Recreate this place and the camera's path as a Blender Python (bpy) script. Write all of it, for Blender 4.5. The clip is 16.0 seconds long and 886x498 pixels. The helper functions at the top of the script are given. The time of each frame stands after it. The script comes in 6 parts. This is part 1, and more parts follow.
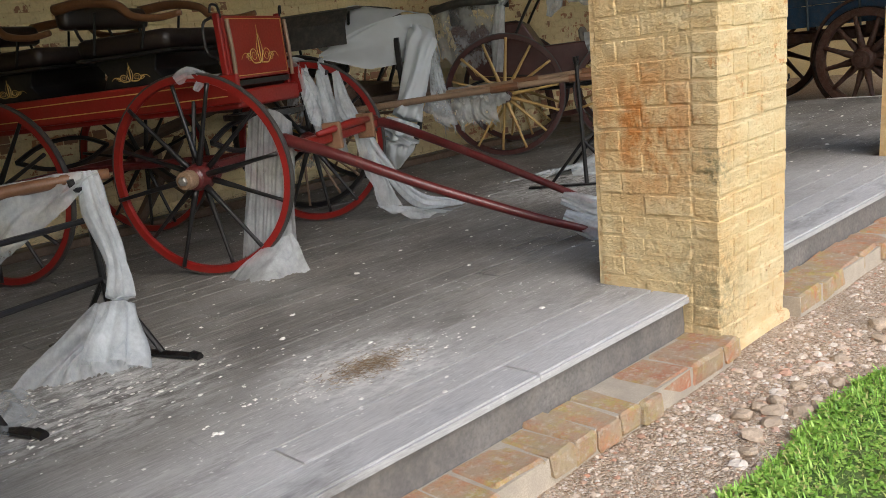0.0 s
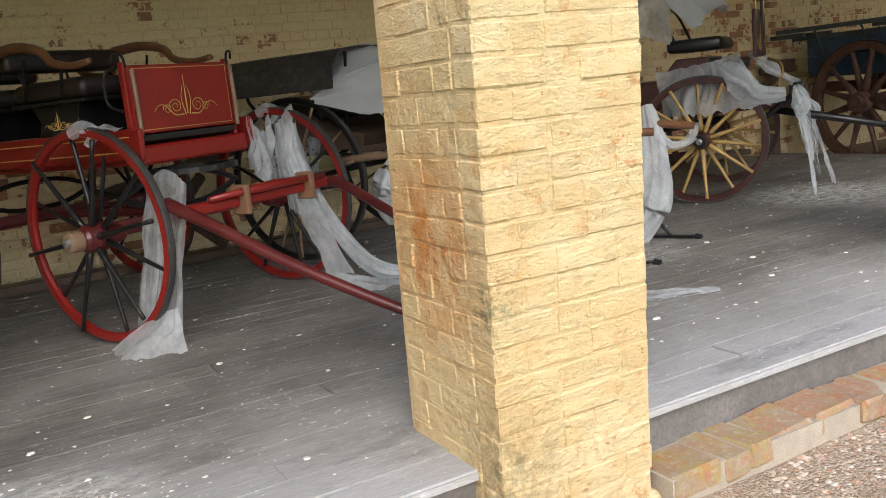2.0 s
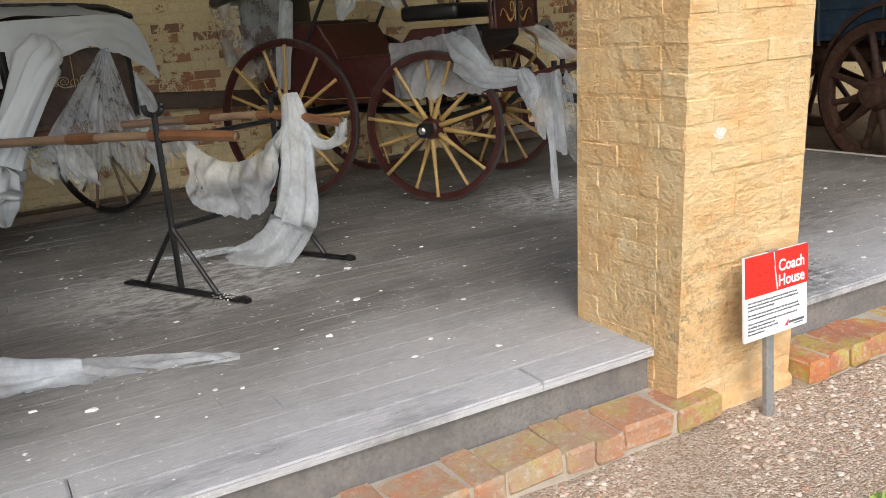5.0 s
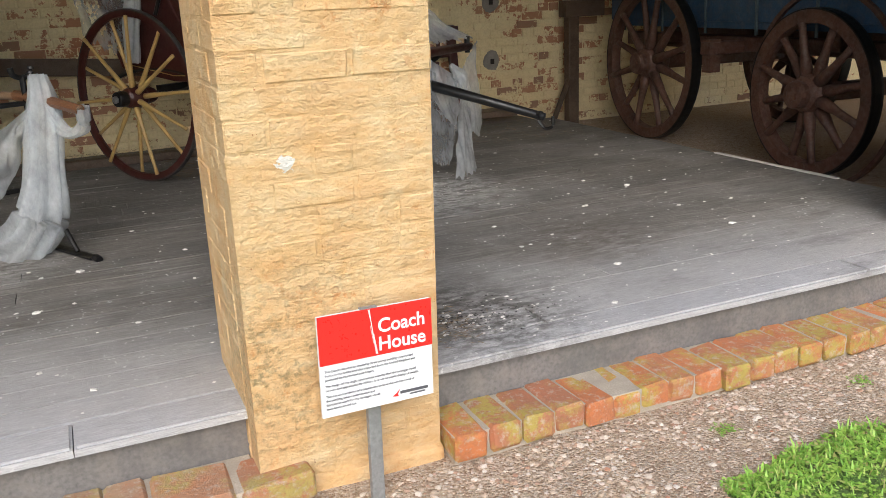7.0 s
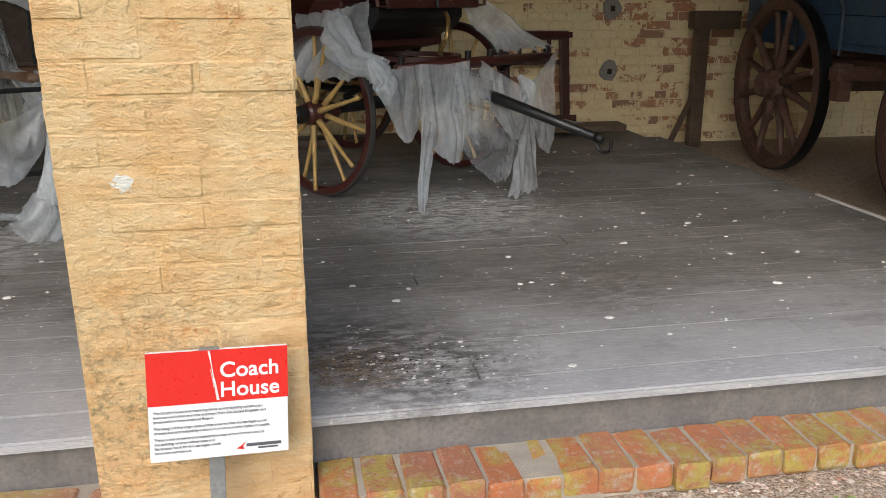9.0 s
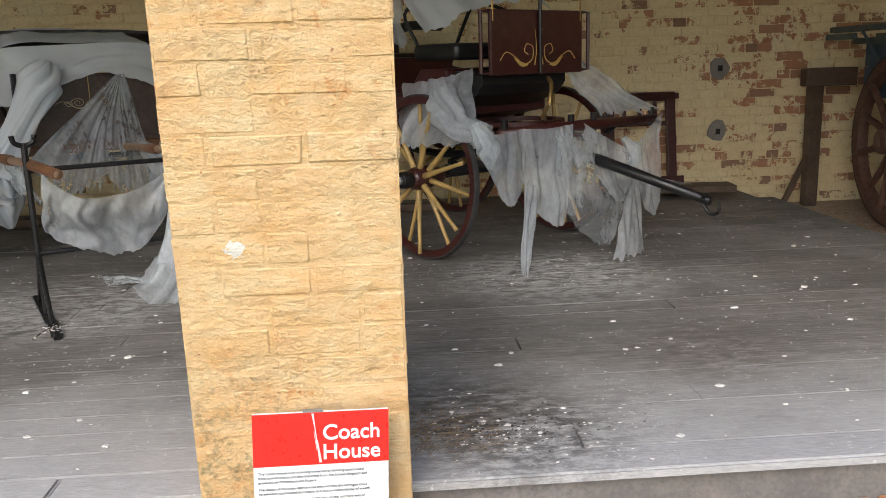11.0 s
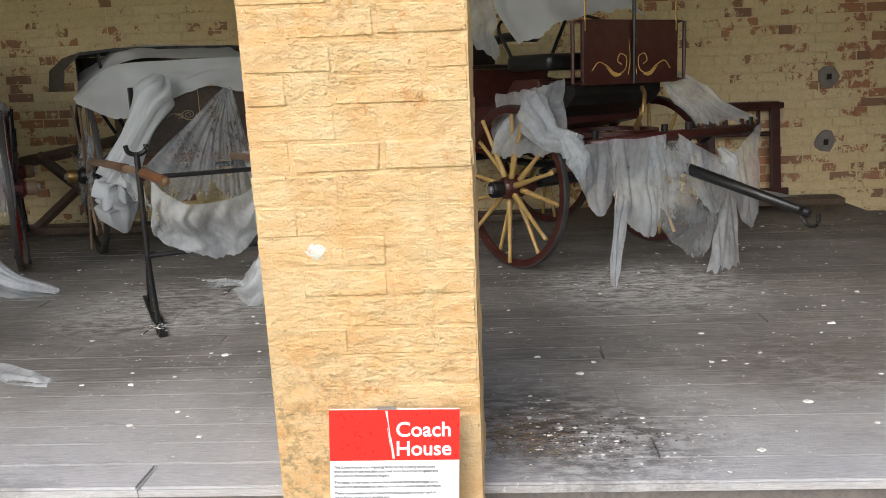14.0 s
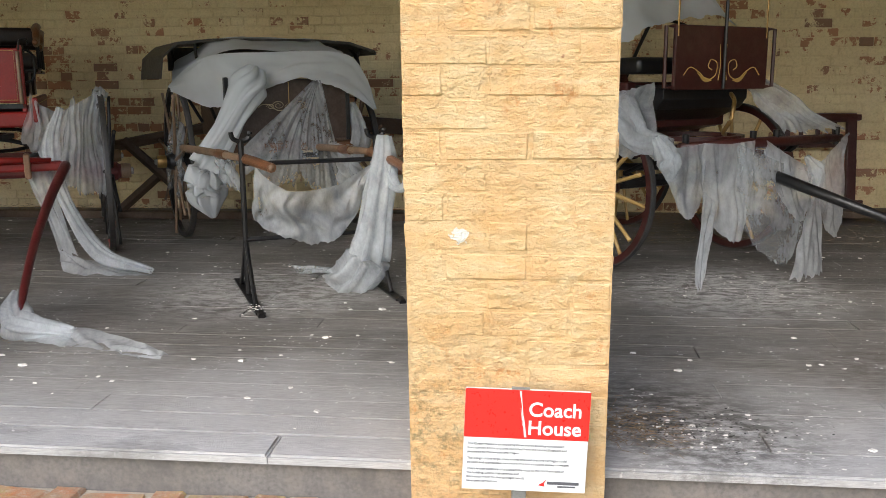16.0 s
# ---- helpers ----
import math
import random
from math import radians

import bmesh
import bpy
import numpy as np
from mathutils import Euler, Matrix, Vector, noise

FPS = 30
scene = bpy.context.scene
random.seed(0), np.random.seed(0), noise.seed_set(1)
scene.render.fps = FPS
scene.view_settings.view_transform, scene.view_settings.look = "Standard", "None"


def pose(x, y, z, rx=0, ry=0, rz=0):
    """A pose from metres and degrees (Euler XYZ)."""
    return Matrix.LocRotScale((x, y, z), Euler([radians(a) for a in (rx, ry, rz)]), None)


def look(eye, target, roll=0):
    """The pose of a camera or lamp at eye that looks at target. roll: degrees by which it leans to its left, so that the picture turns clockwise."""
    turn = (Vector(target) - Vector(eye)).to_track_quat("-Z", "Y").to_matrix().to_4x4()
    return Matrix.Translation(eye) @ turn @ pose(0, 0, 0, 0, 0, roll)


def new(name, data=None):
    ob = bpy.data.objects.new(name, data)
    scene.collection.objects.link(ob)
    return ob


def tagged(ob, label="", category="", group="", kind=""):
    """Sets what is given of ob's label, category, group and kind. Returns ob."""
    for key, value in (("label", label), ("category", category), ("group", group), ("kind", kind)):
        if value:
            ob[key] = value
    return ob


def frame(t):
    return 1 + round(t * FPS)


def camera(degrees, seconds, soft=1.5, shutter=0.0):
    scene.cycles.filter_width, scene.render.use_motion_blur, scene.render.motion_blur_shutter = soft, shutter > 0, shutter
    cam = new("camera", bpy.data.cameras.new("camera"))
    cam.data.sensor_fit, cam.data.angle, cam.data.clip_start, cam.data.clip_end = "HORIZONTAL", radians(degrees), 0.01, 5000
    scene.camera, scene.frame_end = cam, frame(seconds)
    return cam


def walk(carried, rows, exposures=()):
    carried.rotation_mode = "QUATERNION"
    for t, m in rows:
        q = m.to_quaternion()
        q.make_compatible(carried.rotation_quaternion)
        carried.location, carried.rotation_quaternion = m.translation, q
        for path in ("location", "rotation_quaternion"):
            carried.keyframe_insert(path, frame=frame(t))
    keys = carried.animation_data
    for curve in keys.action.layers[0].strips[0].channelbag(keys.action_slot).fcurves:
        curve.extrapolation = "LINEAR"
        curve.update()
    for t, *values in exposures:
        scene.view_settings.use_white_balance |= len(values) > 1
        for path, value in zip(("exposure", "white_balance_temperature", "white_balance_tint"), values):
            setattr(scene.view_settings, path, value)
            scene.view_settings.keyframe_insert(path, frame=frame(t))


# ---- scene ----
cam = camera(54.9, 16.0, soft=0.8)
PATH = [
    (0, (-2.837, -1.764, 1.333), (-1.524, -0.322, 0.888), -7.4),
    (0.5, (-2.366, -1.893, 1.302), (-1.049, -0.455, 0.857), -10.1),
    (1, (-1.984, -1.961, 1.332), (-0.652, -0.54, 0.877), -11.0),
    (1.5, (-1.554, -1.952, 1.409), (-0.273, -0.481, 0.963), -5.3),
    (2, (-1.132, -2.074, 1.392), (-0.204, -0.341, 1.028), -6.1),
    (2.5, (-0.783, -2.147, 1.438), (0.074, -0.377, 1.074), -6.2),
    (3, (-0.365, -2.045, 1.414), (0.494, -0.281, 1.022), -5.4),
    (3.5, (-0.013, -2.059, 1.435), (0.843, -0.296, 1.035), -6.4),
    (4, (0.404, -2.187, 1.441), (1.221, -0.409, 1.03), -5.0),
    (4.5, (0.793, -2.179, 1.389), (1.615, -0.421, 0.907), -7.4),
    (5, (1.212, -2.154, 1.433), (2.131, -0.45, 0.931), -4.5),
    (5.2, (1.384, -2.19, 1.408), (2.308, -0.488, 0.907), -4.5),
    (7.3, (2.962, -2.39, 1.446), (3.645, -0.601, 0.868), -3.0),
    (7.5, (3.032, -2.403, 1.448), (3.668, -0.588, 0.897), -3.5),
    (8, (3.263, -2.322, 1.42), (3.856, -0.485, 0.896), -2.4),
    (8.5, (3.52, -2.218, 1.445), (4.182, -0.439, 0.817), -4.3),
    (9, (3.688, -2.289, 1.467), (4.048, -0.406, 0.895), 0.0),
    (9.5, (3.752, -2.32, 1.479), (3.864, -0.39, 0.969), -2.1),
    (9.7, (3.722, -2.305, 1.476), (3.849, -0.37, 0.988), -1.4),
    (11.8, (3.699, -2.296, 1.478), (3.824, -0.346, 1.054), -2.1),
    (12, (3.701, -2.296, 1.478), (3.849, -0.347, 1.054), -2.3),
    (12.5, (3.704, -2.274, 1.472), (3.908, -0.33, 1.046), -2.5),
    (13, (3.706, -2.284, 1.476), (3.938, -0.342, 1.057), -2.1),
    (13.5, (3.732, -2.305, 1.482), (3.927, -0.358, 1.071), -1.9),
    (14, (3.775, -2.357, 1.47), (3.658, -0.4, 1.076), -2.3),
    (14.5, (3.698, -2.428, 1.473), (3.563, -0.47, 1.091), -1.5),
    (15, (3.558, -2.462, 1.459), (3.432, -0.501, 1.084), -1.0),
    (15.5, (3.52, -2.478, 1.457), (3.331, -0.523, 1.077), -0.6),
    (16, (3.507, -2.482, 1.453), (3.302, -0.531, 1.066), -0.4),
]
EXPOSURES = [(t, stops + 0.03, 6030, 10) for t, stops in ((0.0, 0.68), (0.5, 0.98), (1.0, 1.06), (1.5, 0.80), (2.0, 0.84), (2.5, 0.82), (4.0, 0.82), (5.0, 0.86), (7.3, 0.72), (8.0, 0.64), (9.0, 0.52), (9.5, 0.60), (12.0, 0.82), (14.0, 0.88), (16.0, 0.88))]
walk(cam, [(t, look(eye, target, roll)) for t, eye, target, roll in PATH], EXPOSURES)

# ---- light ----
world = bpy.data.worlds.new("sky")
scene.world = world
world.use_nodes = True
wn = world.node_tree.nodes
sky = wn.new("ShaderNodeTexSky")
sky.sky_type, sky.sun_disc = "NISHITA", False
sky.sun_elevation, sky.sun_rotation = radians(38), radians(201)
sky.dust_density, sky.air_density = 3.0, 1.0
world.node_tree.links.new(sky.outputs[0], wn["Background"].inputs[0])
wn["Background"].inputs[1].default_value = 0.15
sun_data = bpy.data.lights.new("sun", "SUN")
sun_data.energy, sun_data.angle, sun_data.color = 1.1, radians(50), (1.0, 0.97, 0.92)
sun = new("sun", sun_data)
sun.matrix_world = look((0.6, -8.7, 7.3), (4.0, 0.0, 0.0))

# ---- materials ----
DECK = 0.295
LOW = 0.085


class Nodes:
    """A small wrapper that makes one principled material."""

    def __init__(self, name, rough=0.7, metal=0.0):
        self.mat = bpy.data.materials.new(name)
        self.mat.use_nodes = True
        self.t = self.mat.node_tree
        self.bsdf = self.t.nodes["Principled BSDF"]
        self.bsdf.inputs["Roughness"].default_value = rough
        self.bsdf.inputs["Metallic"].default_value = metal
        self.geo = self.t.nodes.new("ShaderNodeNewGeometry")
        self.tex = self.t.nodes.new("ShaderNodeTexCoord")

    def node(self, kind, **values):
        n = self.t.nodes.new(kind)
        for k, v in values.items():
            n.inputs[k].default_value = v
        return n

    def link(self, a, b):
        self.t.links.new(a, b)
        return b

    def stretch(self, scale, source=None):
        m = self.t.nodes.new("ShaderNodeMapping")
        m.inputs["Scale"].default_value = scale
        self.link(source or self.geo.outputs["Position"], m.inputs["Vector"])
        return m.outputs[0]

    def noise(self, scale, detail=4.0, rough=0.6, source=None, out="Fac"):
        n = self.node("ShaderNodeTexNoise", Scale=scale, Detail=detail, Roughness=rough)
        self.link(source or self.geo.outputs["Position"], n.inputs["Vector"])
        return n.outputs[out]

    def ramp(self, fac, stops):
        r = self.t.nodes.new("ShaderNodeValToRGB")
        e = r.color_ramp.elements
        while len(e) < len(stops):
            e.new(0.5)
        for el, (p, c) in zip(e, stops):
            el.position = p
            el.color = (*c, 1) if len(c) == 3 else c
        self.link(fac, r.inputs[0])
        return r.outputs[0]

    def mask(self, fac, lo, hi):
        m = self.t.nodes.new("ShaderNodeMapRange")
        m.inputs[1].default_value, m.inputs[2].default_value = lo, hi
        self.link(fac, m.inputs[0])
        return m.outputs[0]

    def math(self, op, a, b):
        m = self.t.nodes.new("ShaderNodeMath")
        m.operation = op
        for i, v in enumerate((a, b)):
            if isinstance(v, (int, float)):
                m.inputs[i].default_value = v
            else:
                self.link(v, m.inputs[i])
        return m.outputs[0]

    def mix(self, fac, a, b, blend="MIX"):
        m = self.t.nodes.new("ShaderNodeMix")
        m.data_type, m.blend_type = "RGBA", blend
        for sock, v in ((m.inputs[0], fac), (m.inputs[6], a), (m.inputs[7], b)):
            if isinstance(v, (int, float)):
                sock.default_value = v
            elif isinstance(v, tuple):
                sock.default_value = (*v, 1)
            else:
                self.link(v, sock)
        return m.outputs[2]

    def bump(self, height, strength=0.4, distance=0.01):
        b = self.node("ShaderNodeBump", Strength=strength, Distance=distance)
        self.link(height, b.inputs["Height"])
        self.link(b.outputs[0], self.bsdf.inputs["Normal"])

    def colour(self, c):
        if isinstance(c, tuple):
            self.bsdf.inputs["Base Color"].default_value = (*c, 1)
        else:
            self.link(c, self.bsdf.inputs["Base Color"])

    def rough(self, v):
        self.link(v, self.bsdf.inputs["Roughness"])

    def island(self):
        return self.geo.outputs["Random Per Island"]

    def own(self):
        return self.t.nodes.new("ShaderNodeObjectInfo").outputs["Random"]


def near_spot(n, place, inner, outer):
    """A mask that is one close to a place and nought beyond outer metres."""
    d = n.t.nodes.new("ShaderNodeVectorMath")
    d.operation = "DISTANCE"
    n.link(n.geo.outputs["Position"], d.inputs[0])
    d.inputs[1].default_value = place
    return n.mask(d.outputs["Value"], outer, inner)


def plain(name, c, rough=0.6, metal=0.0, vary=0.25, scale=9.0, bump=0.15, dirt=0.0, dirt_c=(0.16, 0.13, 0.1), coat=0.0):
    """One painted, leather or metal surface with broad and fine variation and a film of dust."""
    n = Nodes(name, rough, metal)
    dark = tuple(v * (1 - vary) for v in c)
    light = tuple(min(1, v * (1 + vary)) for v in c)
    broad, fine = n.noise(scale * 0.4), n.noise(scale * 9, 6)
    col = n.ramp(broad, [(0.3, dark), (0.7, light)])
    col = n.mix(n.mask(fine, 0.35, 0.75), col, dark)
    if dirt:
        col = n.mix(n.math("MULTIPLY", n.mask(n.noise(scale * 1.7, 8, 0.7), 0.45, 0.75), dirt), col, dirt_c)
    n.colour(col)
    n.rough(n.mask(fine, -0.6 + (1 - rough) * 0.6, 1.0 + (1 - rough) * 1.2))
    n.bump(fine, bump, 0.004)
    n.bsdf.inputs["Coat Weight"].default_value = coat
    return n.mat


def yellow_paint_mat(name="yellow_limewash_brick", tone=1.0):
    n = Nodes(name, 0.85)
    big, mid, fine = n.noise(2.2, 5), n.noise(8, 7, 0.7), n.noise(75, 8, 0.75)
    lump, grain = n.noise(14, 5, 0.6), n.noise(38, 6, 0.7)
    col = n.ramp(big, [(0.3, (0.77, 0.52, 0.24)), (0.5, (0.81, 0.60, 0.31)), (0.7, (0.83, 0.65, 0.37))])
    each = n.ramp(n.own(), [(0.0, (0.93, 0.90, 0.86)), (0.6, (1.0, 1.0, 1.0)), (1.0, (1.0, 1.04, 1.10))])
    col = n.mix(0.7, col, each, "MULTIPLY")
    sep = n.t.nodes.new("ShaderNodeSeparateXYZ")
    n.link(n.geo.outputs["Position"], sep.inputs[0])
    # the later piers carry a warmer wash than the first
    col = n.mix(n.math("MULTIPLY", n.mask(sep.outputs[0], 1.4, 1.8), 0.8), col, n.ramp(n.noise(4.5, 7, 0.7), [(0.30, (0.76, 0.42, 0.18)), (0.5, (0.78, 0.50, 0.24)), (0.70, (0.80, 0.58, 0.32))]))
    bleed = n.math("MULTIPLY", n.mask(n.noise(6.5, 8, 0.75, n.stretch((0.7, 0.7, 1.6))), 0.48, 0.62), n.mask(sep.outputs[0], 1.4, 1.8))
    col = n.mix(n.math("MULTIPLY", bleed, 0.48), col, (0.72, 0.38, 0.13))
    # blotches: pink-orange underpaint, paler fresh wash
    col = n.mix(n.math("MULTIPLY", n.mask(mid, 0.50, 0.66), 0.42), col, (0.74, 0.42, 0.15))
    col = n.mix(n.math("MULTIPLY", n.mask(n.noise(5.3, 6, 0.7), 0.56, 0.7), 0.6), col, (0.82, 0.68, 0.40))
    # flaked spots down to orange underpaint and red brick
    flake = n.math("MULTIPLY", n.mask(n.noise(13, 8, 0.75), 0.575, 0.64), n.mask(n.noise(1.9, 3, 0.5), 0.42, 0.56))
    col = n.mix(n.math("MULTIPLY", flake, 0.75), col, (0.66, 0.27, 0.08))
    rust = n.math("MULTIPLY", near_spot(n, (0.0, 0.12, 0.95), 0.08, 0.36), n.mask(n.noise(9, 7, 0.7, n.stretch((1, 1, 0.55))), 0.38, 0.58))
    haze = n.math("MULTIPLY", near_spot(n, (0.0, 0.22, 1.15), 0.15, 0.62), n.mask(n.noise(6, 7, 0.7, n.stretch((1, 1, 0.5))), 0.36, 0.66))
    col = n.mix(n.math("MULTIPLY", haze, 0.65), col, (0.70, 0.40, 0.15))
    col = n.mix(n.math("MULTIPLY", rust, 0.95), col, (0.60, 0.21, 0.035))
    chip = n.mask(n.noise(38, 5, 0.65), 0.68, 0.71)
    col = n.mix(n.math("MULTIPLY", chip, 0.8), col, (0.38, 0.13, 0.05))
    # hair cracks that wander over the wash
    crack = n.math("ABSOLUTE", n.math("SUBTRACT", n.noise(5.0, 6, 0.6, n.stretch((1, 1, 2.2))), 0.5), 0)
    crack = n.math("MULTIPLY", n.mask(crack, 0.0035, 0.0), n.mask(n.noise(2.4, 3), 0.54, 0.62))
    col = n.mix(n.math("MULTIPLY", crack, 0.5), col, (0.42, 0.20, 0.07))
    # grey-green lichen specks and the mossy foot of the first pier
    lichen = n.math("MULTIPLY", n.mask(n.noise(48, 6, 0.75), 0.58, 0.68), n.math("MULTIPLY", n.mask(n.noise(2.9, 3, 0.5), 0.62, 0.72), n.mask(sep.outputs[0], 0.9, 0.1)))
    foot = n.math("MULTIPLY", near_spot(n, (0.0, -0.16, 0.30), 0.04, 0.30), n.mask(n.noise(26, 7, 0.75), 0.40, 0.60))
    spot = n.math("MULTIPLY", near_spot(n, (0.0, -0.16, 0.80), 0.02, 0.13), n.mask(n.noise(30, 5, 0.7), 0.47, 0.58))
    rise = n.math("MULTIPLY", near_spot(n, (3.2, -0.12, 0.45), 0.05, 0.45), n.mask(n.noise(40, 7, 0.75), 0.48, 0.62))
    dirt = n.math("MAXIMUM", n.math("MAXIMUM", lichen, foot), n.math("MAXIMUM", spot, rise))
    col = n.mix(n.math("MULTIPLY", dirt, 0.72), col, (0.155, 0.14, 0.065))
    col = n.mix(n.math("MULTIPLY", n.mask(fine, 0.52, 0.70), 0.22), col, (0.62, 0.38, 0.15))
    col = n.mix(n.math("MULTIPLY", n.mask(n.noise(9, 7, 0.7, n.stretch((0.45, 0.45, 2.4))), 0.52, 0.66), 0.30), col, (0.82, 0.68, 0.42))
    white = n.mask(n.math("ADD", near_spot(n, (3.311, -0.192, 1.035), 0.0, 0.05), n.noise(60, 4)), 1.06, 1.14)
    col = n.mix(n.math("MULTIPLY", white, 0.9), col, (0.80, 0.76, 0.68))
    if tone < 1:
        col = n.mix(1.0 - tone, col, (0.45, 0.24, 0.08))
    n.colour(n.mix(1.0, col, (0.86, 0.89, 0.91), "MULTIPLY"))
    h = n.math("ADD", n.math("MULTIPLY", lump, 1.1), n.math("ADD", n.math("MULTIPLY", grain, 0.40), n.math("MULTIPLY", fine, 0.16)))
    h = n.math("SUBTRACT", h, n.math("ADD", n.math("MULTIPLY", flake, 0.04), n.math("MULTIPLY", crack, 0.2)))
    n.bump(n.math("ADD", h, n.math("MULTIPLY", n.noise(8, 7, 0.7, n.stretch((0.7, 0.7, 1.7))), 1.2)), 0.9, 0.024)
    return n.mat


def back_wall_mat():
    n = Nodes("flaking_painted_brick", 0.9)
    big, mid, fine = n.noise(1.1, 4), n.noise(12, 8, 0.75), n.noise(55, 8, 0.7)
    paint = n.ramp(big, [(0.3, (0.78, 0.64, 0.37)), (0.55, (0.86, 0.74, 0.46)), (0.75, (0.88, 0.80, 0.55))])
    paint = n.mix(n.math("MULTIPLY", n.mask(fine, 0.45, 0.75), 0.4), paint, (0.40, 0.29, 0.12))
    rand = n.math("FRACT", n.math("ADD", n.island(), n.math("MULTIPLY", n.own(), 7.3)), 0)
    brick = n.ramp(rand, [(0.0, (0.30, 0.11, 0.07)), (0.4, (0.44, 0.16, 0.085)), (0.8, (0.54, 0.25, 0.13)), (1.0, (0.27, 0.15, 0.10))])
    brick = n.mix(n.math("MULTIPLY", fine, 0.5), brick, (0.45, 0.30, 0.2))
    # whole bricks and torn patches lose their paint, mostly inside broad worn zones
    zone = n.mask(n.noise(0.75, 4, 0.6), 0.42, 0.66)
    for place, r in (((-0.2, 5.4, 0.9), 1.4), ((-0.85, 5.4, 2.1), 0.35), ((2.9, 5.4, 1.0), 1.2), ((7.4, 5.4, 1.3), 1.9), ((6.0, 5.4, 0.6), 1.1), ((-1.0, 5.4, 1.2), 1.5)):
        zone = n.math("MAXIMUM", zone, near_spot(n, place, r * 0.2, r))
    worn = n.math("ADD", n.math("MULTIPLY", zone, 0.16), n.math("MULTIPLY", rand, 0.26))
    worn = n.math("ADD", worn, n.math("MULTIPLY", mid, 0.62))
    flake = n.mask(worn, 0.618, 0.634)
    col = n.mix(flake, paint, brick)
    n.colour(col)
    n.bump(n.math("SUBTRACT", n.math("ADD", mid, n.math("MULTIPLY", fine, 0.5)), n.math("MULTIPLY", flake, 0.5)), 0.6, 0.01)
    return n.mat


def plank_mat():
    n = Nodes("weathered_deck_boards", 0.8)
    grain = n.noise(5, 9, 0.7, n.stretch((1.4, 24, 24)))
    fine = n.noise(18, 9, 0.75, n.stretch((1.3, 30, 30)))
    col = n.ramp(grain, [(0.28, (0.055, 0.049, 0.041)), (0.5, (0.155, 0.143, 0.126)), (0.72, (0.31, 0.295, 0.27))])
    each = n.ramp(n.own(), [(0.0, (0.78, 0.78, 0.79)), (0.5, (0.96, 0.96, 0.95)), (1.0, (1.12, 1.12, 1.11))])
    col = n.mix(1.0, col, each, "MULTIPLY")
    col = n.mix(n.math("MULTIPLY", n.mask(fine, 0.52, 0.68), 0.35), col, (0.36, 0.35, 0.335))
    col = n.mix(n.math("MULTIPLY", n.mask(fine, 0.46, 0.34), 0.6), col, (0.09, 0.085, 0.08))
    wash = n.math("MULTIPLY", n.mask(n.noise(1.3, 6, 0.7), 0.45, 0.7), 0.35)
    col = n.mix(wash, col, (0.42, 0.41, 0.395))
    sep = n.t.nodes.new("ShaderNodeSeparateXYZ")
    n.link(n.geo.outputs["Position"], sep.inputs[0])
    # boards mix to a paler grey towards the front edge, broken by noise
    front_pale = n.mask(n.math("ADD", sep.outputs[1], n.math("MULTIPLY", n.noise(1.8, 5, 0.7), 0.9)), 1.5, 0.35)
    col = n.mix(n.math("MULTIPLY", front_pale, 0.70), col, n.mix(n.mask(fine, 0.35, 0.6), (0.38, 0.37, 0.36), (0.68, 0.675, 0.665)))
    stain = n.math("MULTIPLY", n.mask(n.noise(2.1, 7, 0.7, n.stretch((0.7, 2.0, 1))), 0.55, 0.72), 0.65)
    col = n.mix(stain, col, (0.085, 0.078, 0.07))
    for place, r, c in (((4.62, 2.30, DECK), 0.75, (0.62, 0.61, 0.58)), ((-1.15, 0.56, DECK), 0.42, (0.60, 0.59, 0.56)), ((-1.95, 1.35, DECK), 0.7, (0.56, 0.55, 0.52)), ((4.10, 0.26, DECK), 0.48, (0.055, 0.05, 0.042)), ((3.9, 0.5, DECK), 0.45, (0.08, 0.072, 0.062)), ((5.0, 1.0, DECK), 0.5, (0.10, 0.085, 0.07)), ((2.0, 2.1, DECK), 0.8, (0.50, 0.49, 0.47))):
        patch = n.math("MULTIPLY", near_spot(n, place, r * 0.35, r), n.mask(n.noise(13, 8, 0.78, n.stretch((0.8, 1.6, 1))), 0.43, 0.57))
        col = n.mix(n.math("MULTIPLY", patch, 0.85), col, c)
    speck = n.math("MULTIPLY", n.mask(n.noise(46, 3, 0.5), 0.66, 0.70), n.mask(n.noise(2.6, 5, 0.7), 0.42, 0.6))
    col = n.mix(n.math("MULTIPLY", speck, 0.85), col, (0.64, 0.63, 0.60))
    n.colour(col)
    n.rough(n.mask(grain, -1.2, 1.0))
    n.bump(n.math("ADD", grain, fine), 0.5, 0.008)
    return n.mat


